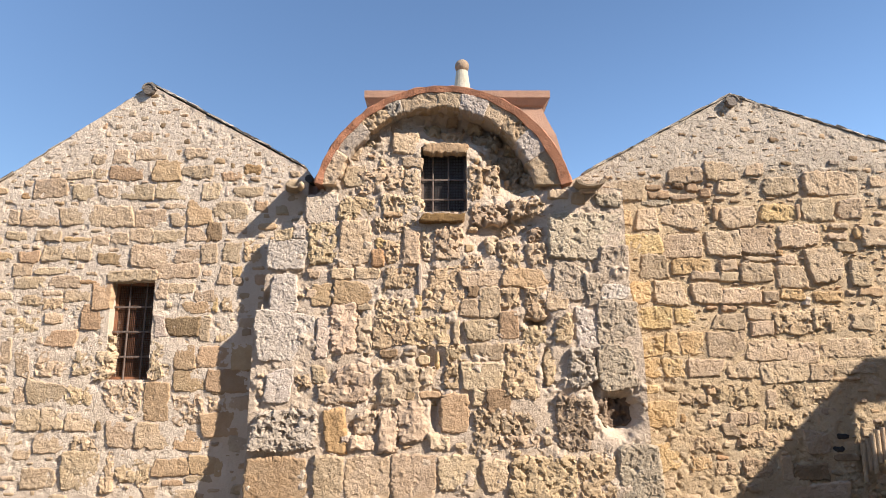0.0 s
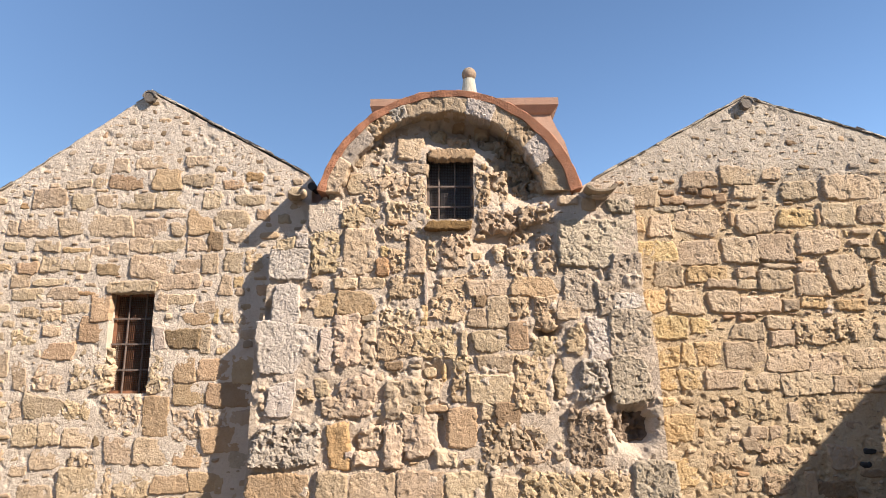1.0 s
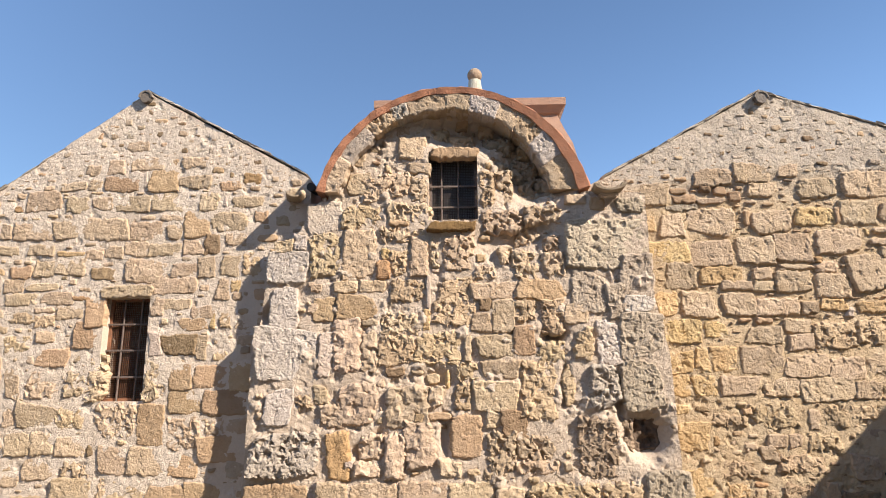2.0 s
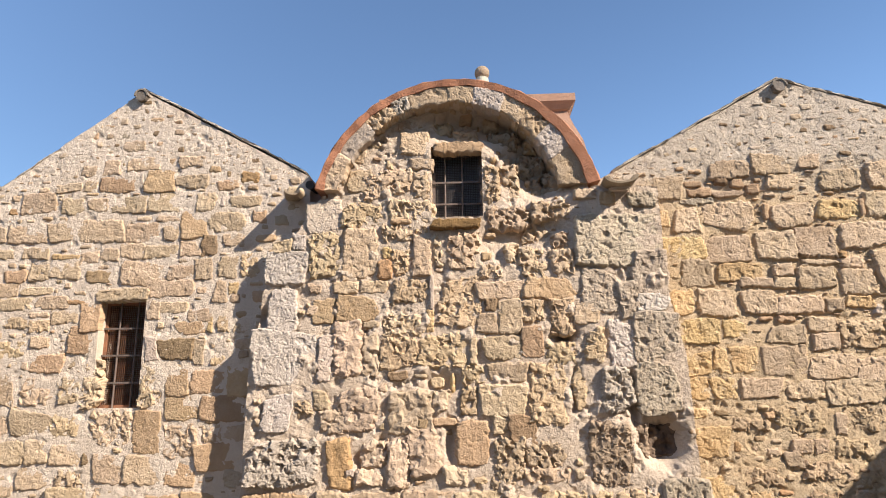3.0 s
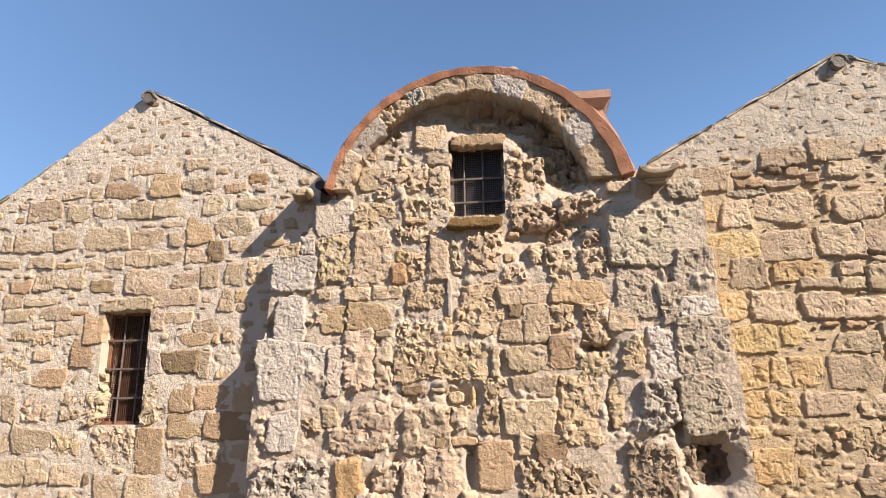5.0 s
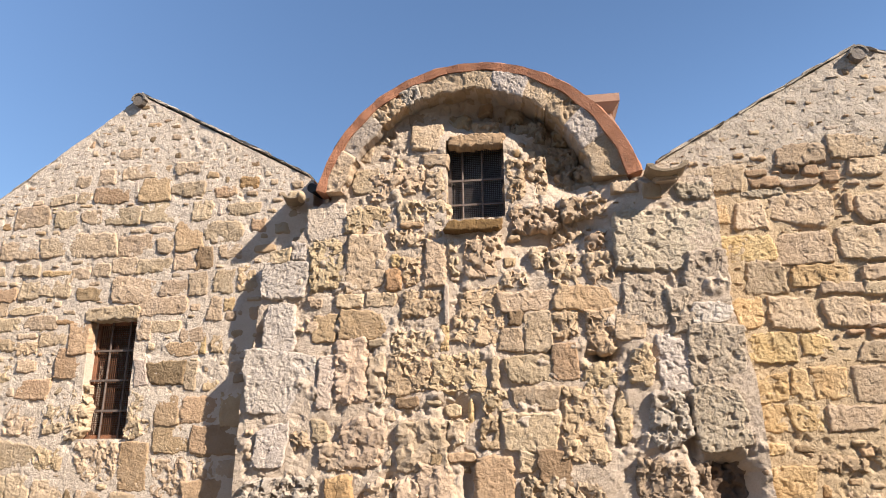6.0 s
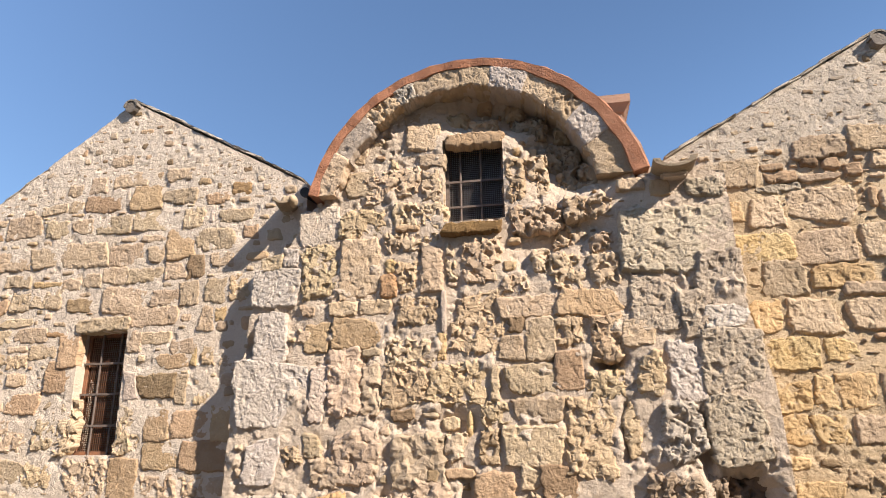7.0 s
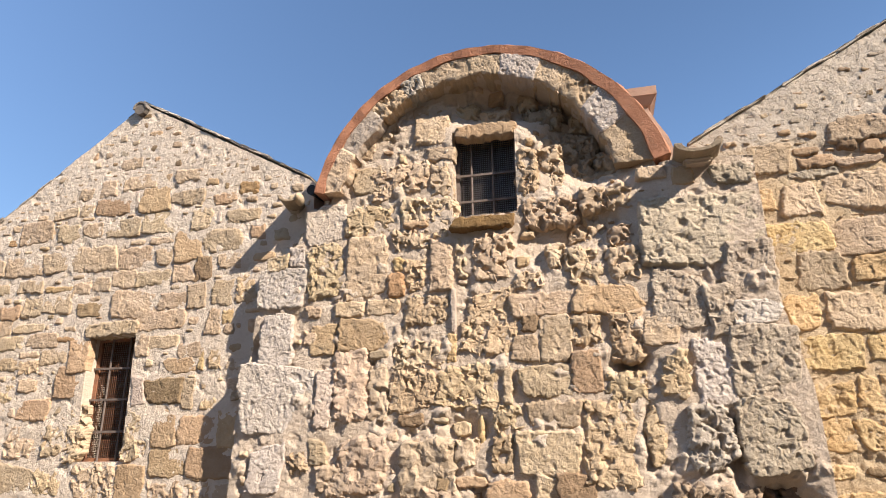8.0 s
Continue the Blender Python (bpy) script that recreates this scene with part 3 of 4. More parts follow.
MID_COURSES += [("p", -0.34, 0.39, 0.49, 0.50), ("p", 0.19, 0.46, 0.47, 0.39), ("p", 0.59, 0.44, 0.28, 0.35), ("r", -1.65, 1.48, 0.17, 0.19),
    ("h", 2.19, 0.45, 0.44, 0.61), ("r", 1.72, 0.40, 0.40, 0.52), ("r", 1.11, 0.39, 0.74, 0.48), ("h", 2.03, 3.66, 0.32, 0.18),
    ("p", -1.11, 4.02, 0.32, 0.30), ("p", -1.18, 4.34, 0.29, 0.27)]
MID_COURSES += [("l", -1.51, 3.58, 0.42, 0.37), ("r", -1.07, 3.57, 0.47, 0.31), ("f", -0.67, 3.35, 0.35, 0.19), ("f", -0.40, 3.36, 0.19, 0.16),
    ("t", -0.63, 3.49, 0.28, 0.06), ("f", -0.80, 3.94, 0.58, 0.33), ("f", -0.52, 3.62, 0.49, 0.28), ("f", -0.38, 3.92, 0.22, 0.33),
    ("p", -0.40, 4.17, 0.25, 0.15), ("p", -0.46, 4.42, 0.36, 0.31)]
MID_COURSES += [("r", -0.16, 4.61, 0.28, 0.21), ("r", 0.10, 4.52, 0.29, 0.20), ("t", 0.02, 4.36, 0.56, 0.16), ("r", 0.39, 3.87, 0.20, 0.45),
    ("f", 0.60, 3.89, 0.22, 0.45), ("f", 0.58, 3.51, 0.46, 0.28), ("f", 0.94, 3.56, 0.19, 0.21), ("f", 1.17, 3.57, 0.21, 0.20),
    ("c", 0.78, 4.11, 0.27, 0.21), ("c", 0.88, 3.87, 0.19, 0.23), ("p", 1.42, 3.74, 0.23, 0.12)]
MID_COURSES += [("r", -1.47, 3.13, 0.36, 0.52), ("p", -1.05, 3.12, 0.38, 0.56), ("y", -0.77, 3.13, 0.14, 0.16), ("o", -0.80, 2.95, 0.17, 0.20),
    ("r", -0.60, 3.02, 0.25, 0.34), ("p", -0.38, 3.08, 0.19, 0.45), ("f", -0.21, 3.16, 0.12, 0.34), ("f", 0.08, 3.12, 0.34, 0.44),
    ("f", 0.60, 3.09, 0.17, 0.27), ("f", 0.84, 3.00, 0.31, 0.35), ("f", 1.14, 2.96, 0.27, 0.29), ("f", 0.87, 3.33, 0.28, 0.26),
    ("f", 0.36, 2.89, 0.26, 0.15), ("f", 1.14, 3.23, 0.20, 0.19)]
MID_COURSES += [("p", -1.24, 2.75, 0.31, 0.17), ("p", -0.91, 2.76, 0.33, 0.15), ("t", -1.46, 2.50, 0.24, 0.28), ("t", -1.09, 2.54, 0.48, 0.30),
    ("p", -0.95, 2.34, 0.21, 0.09), ("r", -0.53, 2.69, 0.43, 0.28), ("r", 0.02, 2.58, 0.51, 0.57), ("l", -0.28, 2.69, 0.06, 0.37),
    ("y", -0.30, 2.37, 0.11, 0.26), ("p", 0.47, 2.69, 0.52, 0.19), ("b", 0.35, 2.53, 0.16, 0.16), ("p", 0.31, 2.32, 0.23, 0.23),
    ("p", 0.56, 2.40, 0.25, 0.35)]
MID_COURSES += [("t", 0.99, 2.69, 0.53, 0.25), ("r", 0.80, 2.45, 0.24, 0.26), ("r", 1.10, 2.39, 0.24, 0.38), ("p", 1.36, 2.43, 0.25, 0.24),
    ("t", 0.79, 2.12, 0.24, 0.32), ("r", 1.07, 2.00, 0.28, 0.22), ("r", 1.42, 2.08, 0.20, 0.34), ("p", -1.57, 2.74, 0.19, 0.15),
    ("p", -1.58, 2.52, 0.15, 0.13), ("e", -1.17, 2.07, 0.34, 0.59), ("e", -0.93, 2.02, 0.18, 0.47), ("l", -1.42, 1.98, 0.18, 0.49)]
MID_COURSES += [("f", -0.59, 2.34, 0.45, 0.27), ("r", -0.62, 2.03, 0.39, 0.33), ("r", -0.16, 2.05, 0.52, 0.39), ("b", -0.63, 1.79, 0.24, 0.11),
    ("p", 0.16, 2.05, 0.10, 0.30), ("p", 0.44, 2.06, 0.45, 0.27), ("r", 0.16, 1.80, 0.26, 0.20), ("p", 0.50, 1.81, 0.40, 0.21),
    ("p", 0.44, 1.54, 0.49, 0.31), ("r", 0.10, 1.54, 0.18, 0.29), ("y", -0.06, 1.69, 0.07, 0.28)]
MID_COURSES += [("e", -1.08, 1.47, 0.45, 0.52), ("e", -1.32, 1.34, 0.28, 0.25), ("e", -0.50, 1.42, 0.46, 0.42), ("e", -0.19, 1.51, 0.19, 0.25),
    ("b", -0.37, 1.32, 0.14, 0.11), ("p", -0.79, 1.67, 0.10, 0.12), ("p", -1.46, 1.57, 0.18, 0.23), ("t", -0.16, 1.32, 0.28, 0.09)]
MID_COURSES += [("r", 0.92, 1.60, 0.36, 0.64), ("r", 1.25, 1.64, 0.16, 0.46), ("k", 1.61, 1.63, 0.31, 0.46), ("h", 2.02, 1.61, 0.45, 0.53),
    ("t", 0.14, 1.11, 0.30, 0.47), ("b", 0.65, 1.25, 0.29, 0.27), ("p", 0.43, 1.29, 0.17, 0.19), ("f", 0.50, 0.94, 0.35, 0.44),
    ("f", 0.89, 1.03, 0.44, 0.31), ("f", 0.85, 0.80, 0.49, 0.16)]
MID_COURSES += [("c", 1.51, 1.00, 0.42, 0.58), ("c", 1.81, 1.07, 0.16, 0.50), ("o", -1.25, 0.93, 0.26, 0.47), ("e", -0.87, 1.00, 0.30, 0.27),
    ("e", -0.63, 0.92, 0.23, 0.43), ("e", -0.35, 1.05, 0.34, 0.48), ("e", -0.93, 0.78, 0.29, 0.17), ("l", -1.13, 0.82, 0.12, 0.11),
    ("e", -0.06, 0.79, 0.27, 0.19)]
MID_COURSES += [("h", 1.78, 3.21, 0.89, 0.58), ("h", 1.52, 2.67, 0.37, 0.49), ("h", 1.81, 2.55, 0.20, 0.35), ("g", 2.07, 2.50, 0.35, 0.21),
    ("g", 1.70, 2.11, 0.28, 0.49), ("h", 2.06, 2.14, 0.45, 0.49), ("h", 2.03, 2.85, 0.41, 0.43)]
EAST_COURSES = []
EAST_COURSES += [("p", 5.56, 3.26, 0.50, 0.24), ("p", 4.33, 0.20, 0.79, 0.21)]
EAST_COURSES += [("p", 2.39, 3.85, 0.35, 0.27), ("p", 3.10, 4.08, 0.45, 0.23), ("p", 3.56, 4.12, 0.39, 0.22), ("p", 4.01, 4.14, 0.24, 0.17),
    ("p", 3.69, 3.92, 0.35, 0.23), ("p", 4.34, 3.93, 0.46, 0.25), ("p", 4.97, 3.95, 0.69, 0.30), ("t", 2.69, 3.90, 0.21, 0.07),
    ("t", 2.75, 3.80, 0.28, 0.11), ("h", 2.72, 3.69, 0.38, 0.10), ("p", 3.08, 3.78, 0.36, 0.09), ("t", 2.71, 4.05, 0.17, 0.07),
    ("t", 3.34, 3.83, 0.14, 0.13), ("b", 3.00, 3.94, 0.14, 0.10), ("t", 3.18, 3.90, 0.15, 0.11)]
EAST_COURSES += [("y", 2.33, 3.50, 0.17, 0.21), ("p", 2.57, 3.50, 0.30, 0.31), ("p", 3.05, 3.52, 0.51, 0.36), ("p", 3.74, 3.51, 0.44, 0.26),
    ("y", 4.26, 3.56, 0.47, 0.23), ("p", 4.75, 3.61, 0.42, 0.27), ("p", 5.18, 3.62, 0.37, 0.31), ("t", 3.46, 3.56, 0.08, 0.18),
    ("t", 4.51, 3.58, 0.06, 0.18)]
EAST_COURSES += [("y", 2.51, 3.16, 0.44, 0.27), ("p", 3.02, 3.14, 0.52, 0.29), ("p", 3.52, 3.16, 0.39, 0.33), ("p", 3.96, 3.18, 0.45, 0.35),
    ("p", 4.50, 3.27, 0.56, 0.31), ("o", 4.22, 3.05, 0.09, 0.09), ("p", 5.01, 3.39, 0.28, 0.10), ("y", 4.83, 3.37, 0.07, 0.10),
    ("p", 4.98, 3.26, 0.27, 0.11), ("p", 5.08, 3.13, 0.25, 0.14), ("y", 5.28, 3.31, 0.16, 0.14)]
EAST_COURSES += [("p", 2.66, 2.87, 0.37, 0.29), ("y", 3.11, 2.88, 0.47, 0.21), ("p", 3.57, 2.90, 0.24, 0.15), ("p", 3.58, 2.75, 0.25, 0.13),
    ("p", 3.98, 2.97, 0.37, 0.07), ("p", 3.94, 2.79, 0.40, 0.25), ("p", 4.31, 2.97, 0.25, 0.14), ("p", 4.35, 2.75, 0.35, 0.27),
    ("p", 4.82, 2.88, 0.53, 0.46), ("p", 3.28, 2.76, 0.32, 0.12), ("p", 5.22, 2.81, 0.25, 0.31), ("p", 3.81, 2.94, 0.10, 0.06)]
EAST_COURSES += [("y", 2.46, 2.56, 0.29, 0.32), ("p", 2.84, 2.56, 0.43, 0.32), ("p", 3.27, 2.53, 0.37, 0.27), ("p", 3.70, 2.50, 0.48, 0.20),
    ("y", 4.33, 2.53, 0.30, 0.13), ("l", 4.51, 2.45, 0.10, 0.11), ("y", 4.77, 2.49, 0.40, 0.16), ("p", 4.07, 2.50, 0.22, 0.14)]
EAST_COURSES += [("y", 2.59, 2.24, 0.46, 0.27), ("y", 2.98, 2.27, 0.28, 0.20), ("t", 3.31, 2.36, 0.15, 0.05), ("t", 3.53, 2.35, 0.20, 0.08),
    ("p", 3.50, 2.19, 0.43, 0.21), ("p", 3.90, 2.29, 0.31, 0.15), ("p", 3.91, 2.11, 0.28, 0.18), ("r", 4.28, 2.19, 0.43, 0.28),
    ("r", 4.75, 2.21, 0.47, 0.30), ("p", 5.16, 2.18, 0.31, 0.23)]
EAST_COURSES += [("y", 2.51, 1.89, 0.36, 0.23), ("y", 2.79, 1.92, 0.17, 0.29), ("y", 3.03, 1.92, 0.28, 0.29), ("p", 3.44, 1.91, 0.44, 0.31),
    ("p", 3.94, 1.85, 0.46, 0.24), ("p", 4.39, 1.80, 0.39, 0.26), ("p", 4.93, 1.88, 0.56, 0.23)]
EAST_COURSES += [("y", 2.51, 1.63, 0.25, 0.24), ("y", 2.80, 1.61, 0.33, 0.27), ("p", 3.21, 1.63, 0.44, 0.22), ("p", 3.64, 1.60, 0.41, 0.21),
    ("p", 4.14, 1.58, 0.55, 0.25), ("p", 4.58, 1.57, 0.30, 0.20), ("p", 4.99, 1.65, 0.50, 0.17), ("t", 4.89, 1.50, 0.32, 0.06)]
EAST_COURSES += [("b", 2.74, 1.38, 0.16, 0.08), ("y", 2.51, 1.37, 0.23, 0.11), ("r", 2.98, 1.27, 0.45, 0.15), ("t", 3.22, 1.35, 0.11, 0.10),
    ("r", 3.54, 1.30, 0.48, 0.26), ("r", 4.17, 1.30, 0.28, 0.25), ("p", 3.94, 1.27, 0.13, 0.21), ("r", 4.48, 1.34, 0.29, 0.17)]
EAST_COURSES += [("o", 2.85, 1.05, 0.09, 0.12), ("y", 2.58, 1.10, 0.40, 0.36), ("t", 3.10, 1.12, 0.11, 0.06), ("p", 3.52, 1.04, 0.20, 0.14),
    ("p", 3.72, 1.03, 0.18, 0.16), ("r", 4.05, 1.04, 0.41, 0.20), ("p", 3.23, 0.98, 0.15, 0.13)]
EAST_COURSES += [("r", 3.07, 0.76, 0.43, 0.21), ("p", 3.42, 0.90, 0.21, 0.17), ("r", 3.77, 0.80, 0.47, 0.20), ("y", 2.62, 0.58, 0.44, 0.36),
    ("y", 3.05, 0.52, 0.26, 0.19), ("r", 3.34, 0.46, 0.30, 0.18), ("r", 3.71, 0.48, 0.34, 0.28), ("o", 3.30, 0.59, 0.16, 0.06)]
EAST_COURSES += [("d", 4.74, 0.83, 0.14, 0.07), ("d", 4.69, 0.69, 0.15, 0.08), ("p", 4.45, 0.78, 0.33, 0.29), ("b", 4.75, 0.59, 0.34, 0.09),
    ("p", 4.05, 0.47, 0.14, 0.26), ("b", 4.32, 0.43, 0.38, 0.19)]

# ---- arch over the middle ----
def arch_front(z):
    return 7.54 - (z - 3.88) * 0.115


def ring_point(angle, radius):
    return RING_X + radius * math.cos(angle), RING_Z + radius * math.sin(angle)


FOOT = math.asin(0.43 / RING_R)
arch = tagged(new("arch"), "round arch of grey limestone blocks with a terracotta edge", "arch")
bm = bmesh.new()
SEG = 72
loops = []
for k in range(SEG + 1):
    a = FOOT + (math.pi - 2 * FOOT) * k / SEG
    wob = 0.006 * math.sin(k * 1.7) + 0.005 * math.sin(k * 0.61 + 1)
    thick = 0.082 + 0.014 * abs(math.cos(a)) + 0.045 * max(0.0, math.cos(a)) ** 2 + 0.008 * math.sin(k * 0.9)
    row = []
    for radius, back in ((RING_R - thick, 0.0), (RING_R - 0.012, -0.012), (RING_R + wob, 0.012), (RING_R + 0.005, 4.5), (RING_R - 0.09, 4.5)):
        x, z = ring_point(a, radius)
        row.append(bm.verts.new((x, arch_front(z) - 0.012 - 0.03 * max(0.0, math.cos(a)) ** 2 + back + (0.006 * math.sin(k * 1.3) if back < 1 else 0), z)))
    loops.append(row)
for p, q in zip(loops, loops[1:]):
    for i in range(5):
        bm.faces.new((p[i], p[(i + 1) % 5], q[(i + 1) % 5], q[i]))
bm.faces.new(loops[0])
bm.faces.new(loops[-1][::-1])
part("vault_edge", bm, TERRACOTTA, arch, "terracotta rendered vault roof with a rounded edge")


def voussoir(a0, a1, depth, kind, seed, proud=0.0):
    """One block of the arch, from its sunk joints to its worn face."""
    r = random.Random(seed)
    nu, nv = 44, 24
    verts, faces = [], []
    inner = lambda a: RING_R - 0.085 - depth(a)
    ys = (0.0, 0.12, 0.34)
    idx = {}
    us = [0, 0.04] + [0.04 + 0.92 * k / (nu - 1) for k in range(1, nu)] + [1]
    vs = [0, 0.07] + [0.07 + 0.86 * k / (nv - 1) for k in range(1, nv)] + [1]
    for i, u in enumerate(us):
        for j, v in enumerate(vs):
            a = a0 + (a1 - a0) * u
            rim = u in (0, 1) or v in (0, 1)
            radius = inner(a) + (RING_R - 0.078 - inner(a)) * v + (0.04 * float(rough(u * 0.5 + seed, 0.3, 0.2, 3)) if v < 0.1 else 0)
            x, z = ring_point(a, radius)
            z = max(z, RING_Z + 0.41)
            d = proud + float(weathered(kind, x, z, seed))
            d = d - (0.01 if rim else 0)
            idx[i, j] = len(verts)
            verts.append((x, arch_front(z) - d, z))
    for i in range(len(us) - 1):
        for j in range(len(vs) - 1):
            faces.append((idx[i, j], idx[i + 1, j], idx[i + 1, j + 1], idx[i, j + 1]))
    for side in ([(i, 0) for i in range(len(us))], [(0, j) for j in range(len(vs))], [(len(us) - 1, j) for j in range(len(vs))]):
        near = [idx[key] for key in side]
        for back in (0.025, 0.07, 0.12, 0.17, 0.23, 0.30, 0.42):
            base = len(verts)
            for key in side:
                x, y, z = verts[idx[key]]
                if side[0][1] == 0 and side[-1][1] == 0:
                    lift = 0.045 * float(rough(x * 1.2 + z * 0.4, y + back, 0.13, 4, 0.65, seed % 3)) * min(1, back / 0.07) + 0.05 * back
                    a = math.atan2(z - RING_Z, x - RING_X)
                    x, z = x + lift * math.cos(a), max(z + lift * math.sin(a), RING_Z + 0.41)
                verts.append((x, y + back, z))
            for k in range(len(side) - 1):
                faces.append((near[k], near[k + 1], base + k + 1, base + k))
            near = list(range(base, base + len(side)))
    part("voussoir", shade(mesh("voussoir", verts, faces, STONE[kind]), 1.45), None, arch)


def ring_depth(a):
    """The ring grows deeper towards its eastern foot."""
    return float(np.interp(a, (0.26, 0.6, 1.0, 1.5, 2.2, 2.9), (0.36, 0.31, 0.24, 0.18, 0.16, 0.19)))


cuts = (FOOT, 0.58, 0.80, 1.00, 1.19, 1.42, 1.62, 1.92, 2.05, 2.28, 2.58, math.pi - FOOT)
tones = "pgrpgppkrlp"
for k, tone in enumerate(tones):
    voussoir(cuts[k] - 0.006, cuts[k + 1] + 0.006, ring_depth, tone, k + 31, (0.0, 0.012, 0.004)[k % 3])
# soffit bed that the blocks sit in
bm = bmesh.new()
rows = []
for k in range(61):
    a = FOOT + 0.02 + (math.pi - 2 * FOOT - 0.04) * k / 60
    x0, z0 = ring_point(a, RING_R - 0.085 - ring_depth(a) + 0.012)
    x1, z1 = ring_point(a, RING_R - 0.05)
    z0 = max(z0, RING_Z + 0.425)
    j = 0.012 * math.sin(k * 2.1)
    rows.append([bm.verts.new(v) for v in ((x0, arch_front(z0) + 0.035 + j, z0), (x1, arch_front(z1) + 0.03, z1), (x1, 8.1, z1), (x0, 8.1, z0))])
for p, q in zip(rows, rows[1:]):
    for i in range(4):
        bm.faces.new((p[i], p[(i + 1) % 4], q[(i + 1) % 4], q[i]))
bm.faces.new(rows[0])
bm.faces.new(rows[-1][::-1])
part("mortar_bed", bm, MORTAR_MID, arch, "lime mortar between the arch blocks")

# ---- windows ----
def bars_window(name, x0, z0, x1, z1, y, uprights, rails, frame_mat, mesh_mat, pitch, label):
    """A barred opening: a frame, iron bars passing through rails, a wire screen and a dim pane."""
    w = tagged(new(name), label, kind="structure")
    bm = bmesh.new()
    t = 0.035
    box(bm, x0, y + 0.015, z0, x0 + t, y + 0.05, z1)
    box(bm, x1 - t, y + 0.015, z0, x1, y + 0.05, z1)
    box(bm, x0 + t, y + 0.015, z0, x1 - t, y + 0.05, z0 + t)
    box(bm, x0 + t, y + 0.015, z1 - t, x1 - t, y + 0.05, z1)
    part("window_frame", bm, frame_mat, w)
    for u in uprights:
        part("bar", rod(bmesh.new(), (u, y, z0 - 0.03), (u, y, z1 + 0.03), 0.0105), IRON, w, "upright iron bar")
    for v in rails:
        part("rail", box(bmesh.new(), x0 - 0.03, y - 0.012, v - 0.0105, x1 + 0.03, y + 0.002, v + 0.0105), IRON, w, "flat iron cross rail")
    bm = bmesh.new()
    n = int((x1 - x0) / pitch)
    for k in range(1, n):
        u = x0 + (x1 - x0) * k / n
        box(bm, u - 0.0026, y + 0.028, z0 + 0.02, u + 0.0026, y + 0.031, z1 - 0.02)
    n = int((z1 - z0) / pitch)
    for k in range(1, n):
        v = z0 + (z1 - z0) * k / n
        box(bm, x0 + 0.02, y + 0.031, v - 0.0026, x1 - 0.02, y + 0.034, v + 0.0026)
    part("wire_screen", bm, mesh_mat, w, "fine wire mesh")
    pane = part("pane", box(bmesh.new(), x0 + 0.03, y + 0.20, z0 + 0.03, x1 - 0.03, y + 0.206, z1 - 0.03), GLASS, w)
    return w


bars_window("window_1", -4.16, 1.49, -3.615, 2.70, 8.00, (-3.975, -3.765), (1.77, 2.08, 2.39), RUST_FRAME, RUST_MESH, 0.022,
            "tall barred window with a rusty wire screen")
bars_window("window_2", -0.28, 3.53, 0.30, 4.38, 7.76, (-0.13, 0.07), (3.73, 3.99), IRON, DARK_MESH, 0.02,
            "small barred window with a dark wire screen under the arch")


def block(name, x, z, w, h, wall, kind, proud, label, depth=0.3, seed=5):
    """A dressed block set across an opening, with a rough face."""
    verts, faces = wall.stone_shape(kind, w, h, seed, x, z, proud, 0.009)
    n = len(verts)
    verts = np.array(verts)
    low = verts[:, 1] > 0.05
    verts[low, 1] = depth
    ob = tagged(new(name, shade(mesh(name, verts, faces, STONE[kind]), 1.45)), label, kind="structure")
    ob.location = wall.place(x, z)
    wall.take(x - w / 2, z - h / 2, x + w / 2, z + h / 2)
    return ob


block("window_sill", 0.01, 3.445, 0.62, 0.17, mid, "s", 0.085, "cracked brown stone sill", 0.3, 9)
block("lintel", -3.90, 2.77, 0.70, 0.15, west, "p", 0.025, "long pale stone lintel slightly arched", 0.3, 12)

# ---- roofs ----
def roof_edge(name, x0, z0, x1, z1, y, label, seed, count, over=0.0):
    """The rake of a tiled roof: thin worn tiles lapping along the gable, on the slope that runs back."""
    r = random.Random(seed)
    roof = tagged(new(name), label, "roof")
    length = math.hypot(x1 - x0, z1 - z0)
    up = math.atan2(z1 - z0, x1 - x0)
    for k in range(count):
        d = length * (k + 0.5) / count
        w = length / count * r.uniform(1.02, 1.22)
        bm = bmesh.new()
        box(bm, -w / 2, -0.012 + r.uniform(-0.016, 0.012) - over, 0.0, w / 2, 0.42, r.uniform(0.014, 0.026))
        bmesh.ops.subdivide_edges(bm, edges=bm.edges[:], cuts=2)
        for v in bm.verts:
            v.co += Vector((r.uniform(-0.008, 0.008), r.uniform(-0.014, 0.014) if v.co.y < 0.1 else 0, r.uniform(-0.006, 0.006)))
        ob = part("tile", bm, SLATE, roof)
        turn = Matrix.Rotation(-up + r.uniform(-0.03, 0.03), 4, "Y")
        ob.matrix_local = Matrix.Translation((x0 + d * math.cos(up), y, z0 + d * math.sin(up) + r.uniform(-0.004, 0.006))) @ turn
    bm = bmesh.new()
    nx, nz = -math.sin(up), math.cos(up)
    for yy in (y + 0.1, 16.2):
        for d, h in ((0, -0.06), (length, -0.06), (length, -0.005), (0, -0.005)):
            bm.verts.new((x0 + d * math.cos(up) + h * nx, yy, z0 + d * math.sin(up) + h * nz))
    bm.verts.ensure_lookup_table()
    v = bm.verts
    for f in ((0, 1, 2, 3), (7, 6, 5, 4), (0, 4, 5, 1), (1, 5, 6, 2), (2, 6, 7, 3), (3, 7, 4, 0)):
        bm.faces.new([v[k] for k in f])
    part("slope", bm, CLAY, roof, "tiled slope running back from the gable")
    return roof


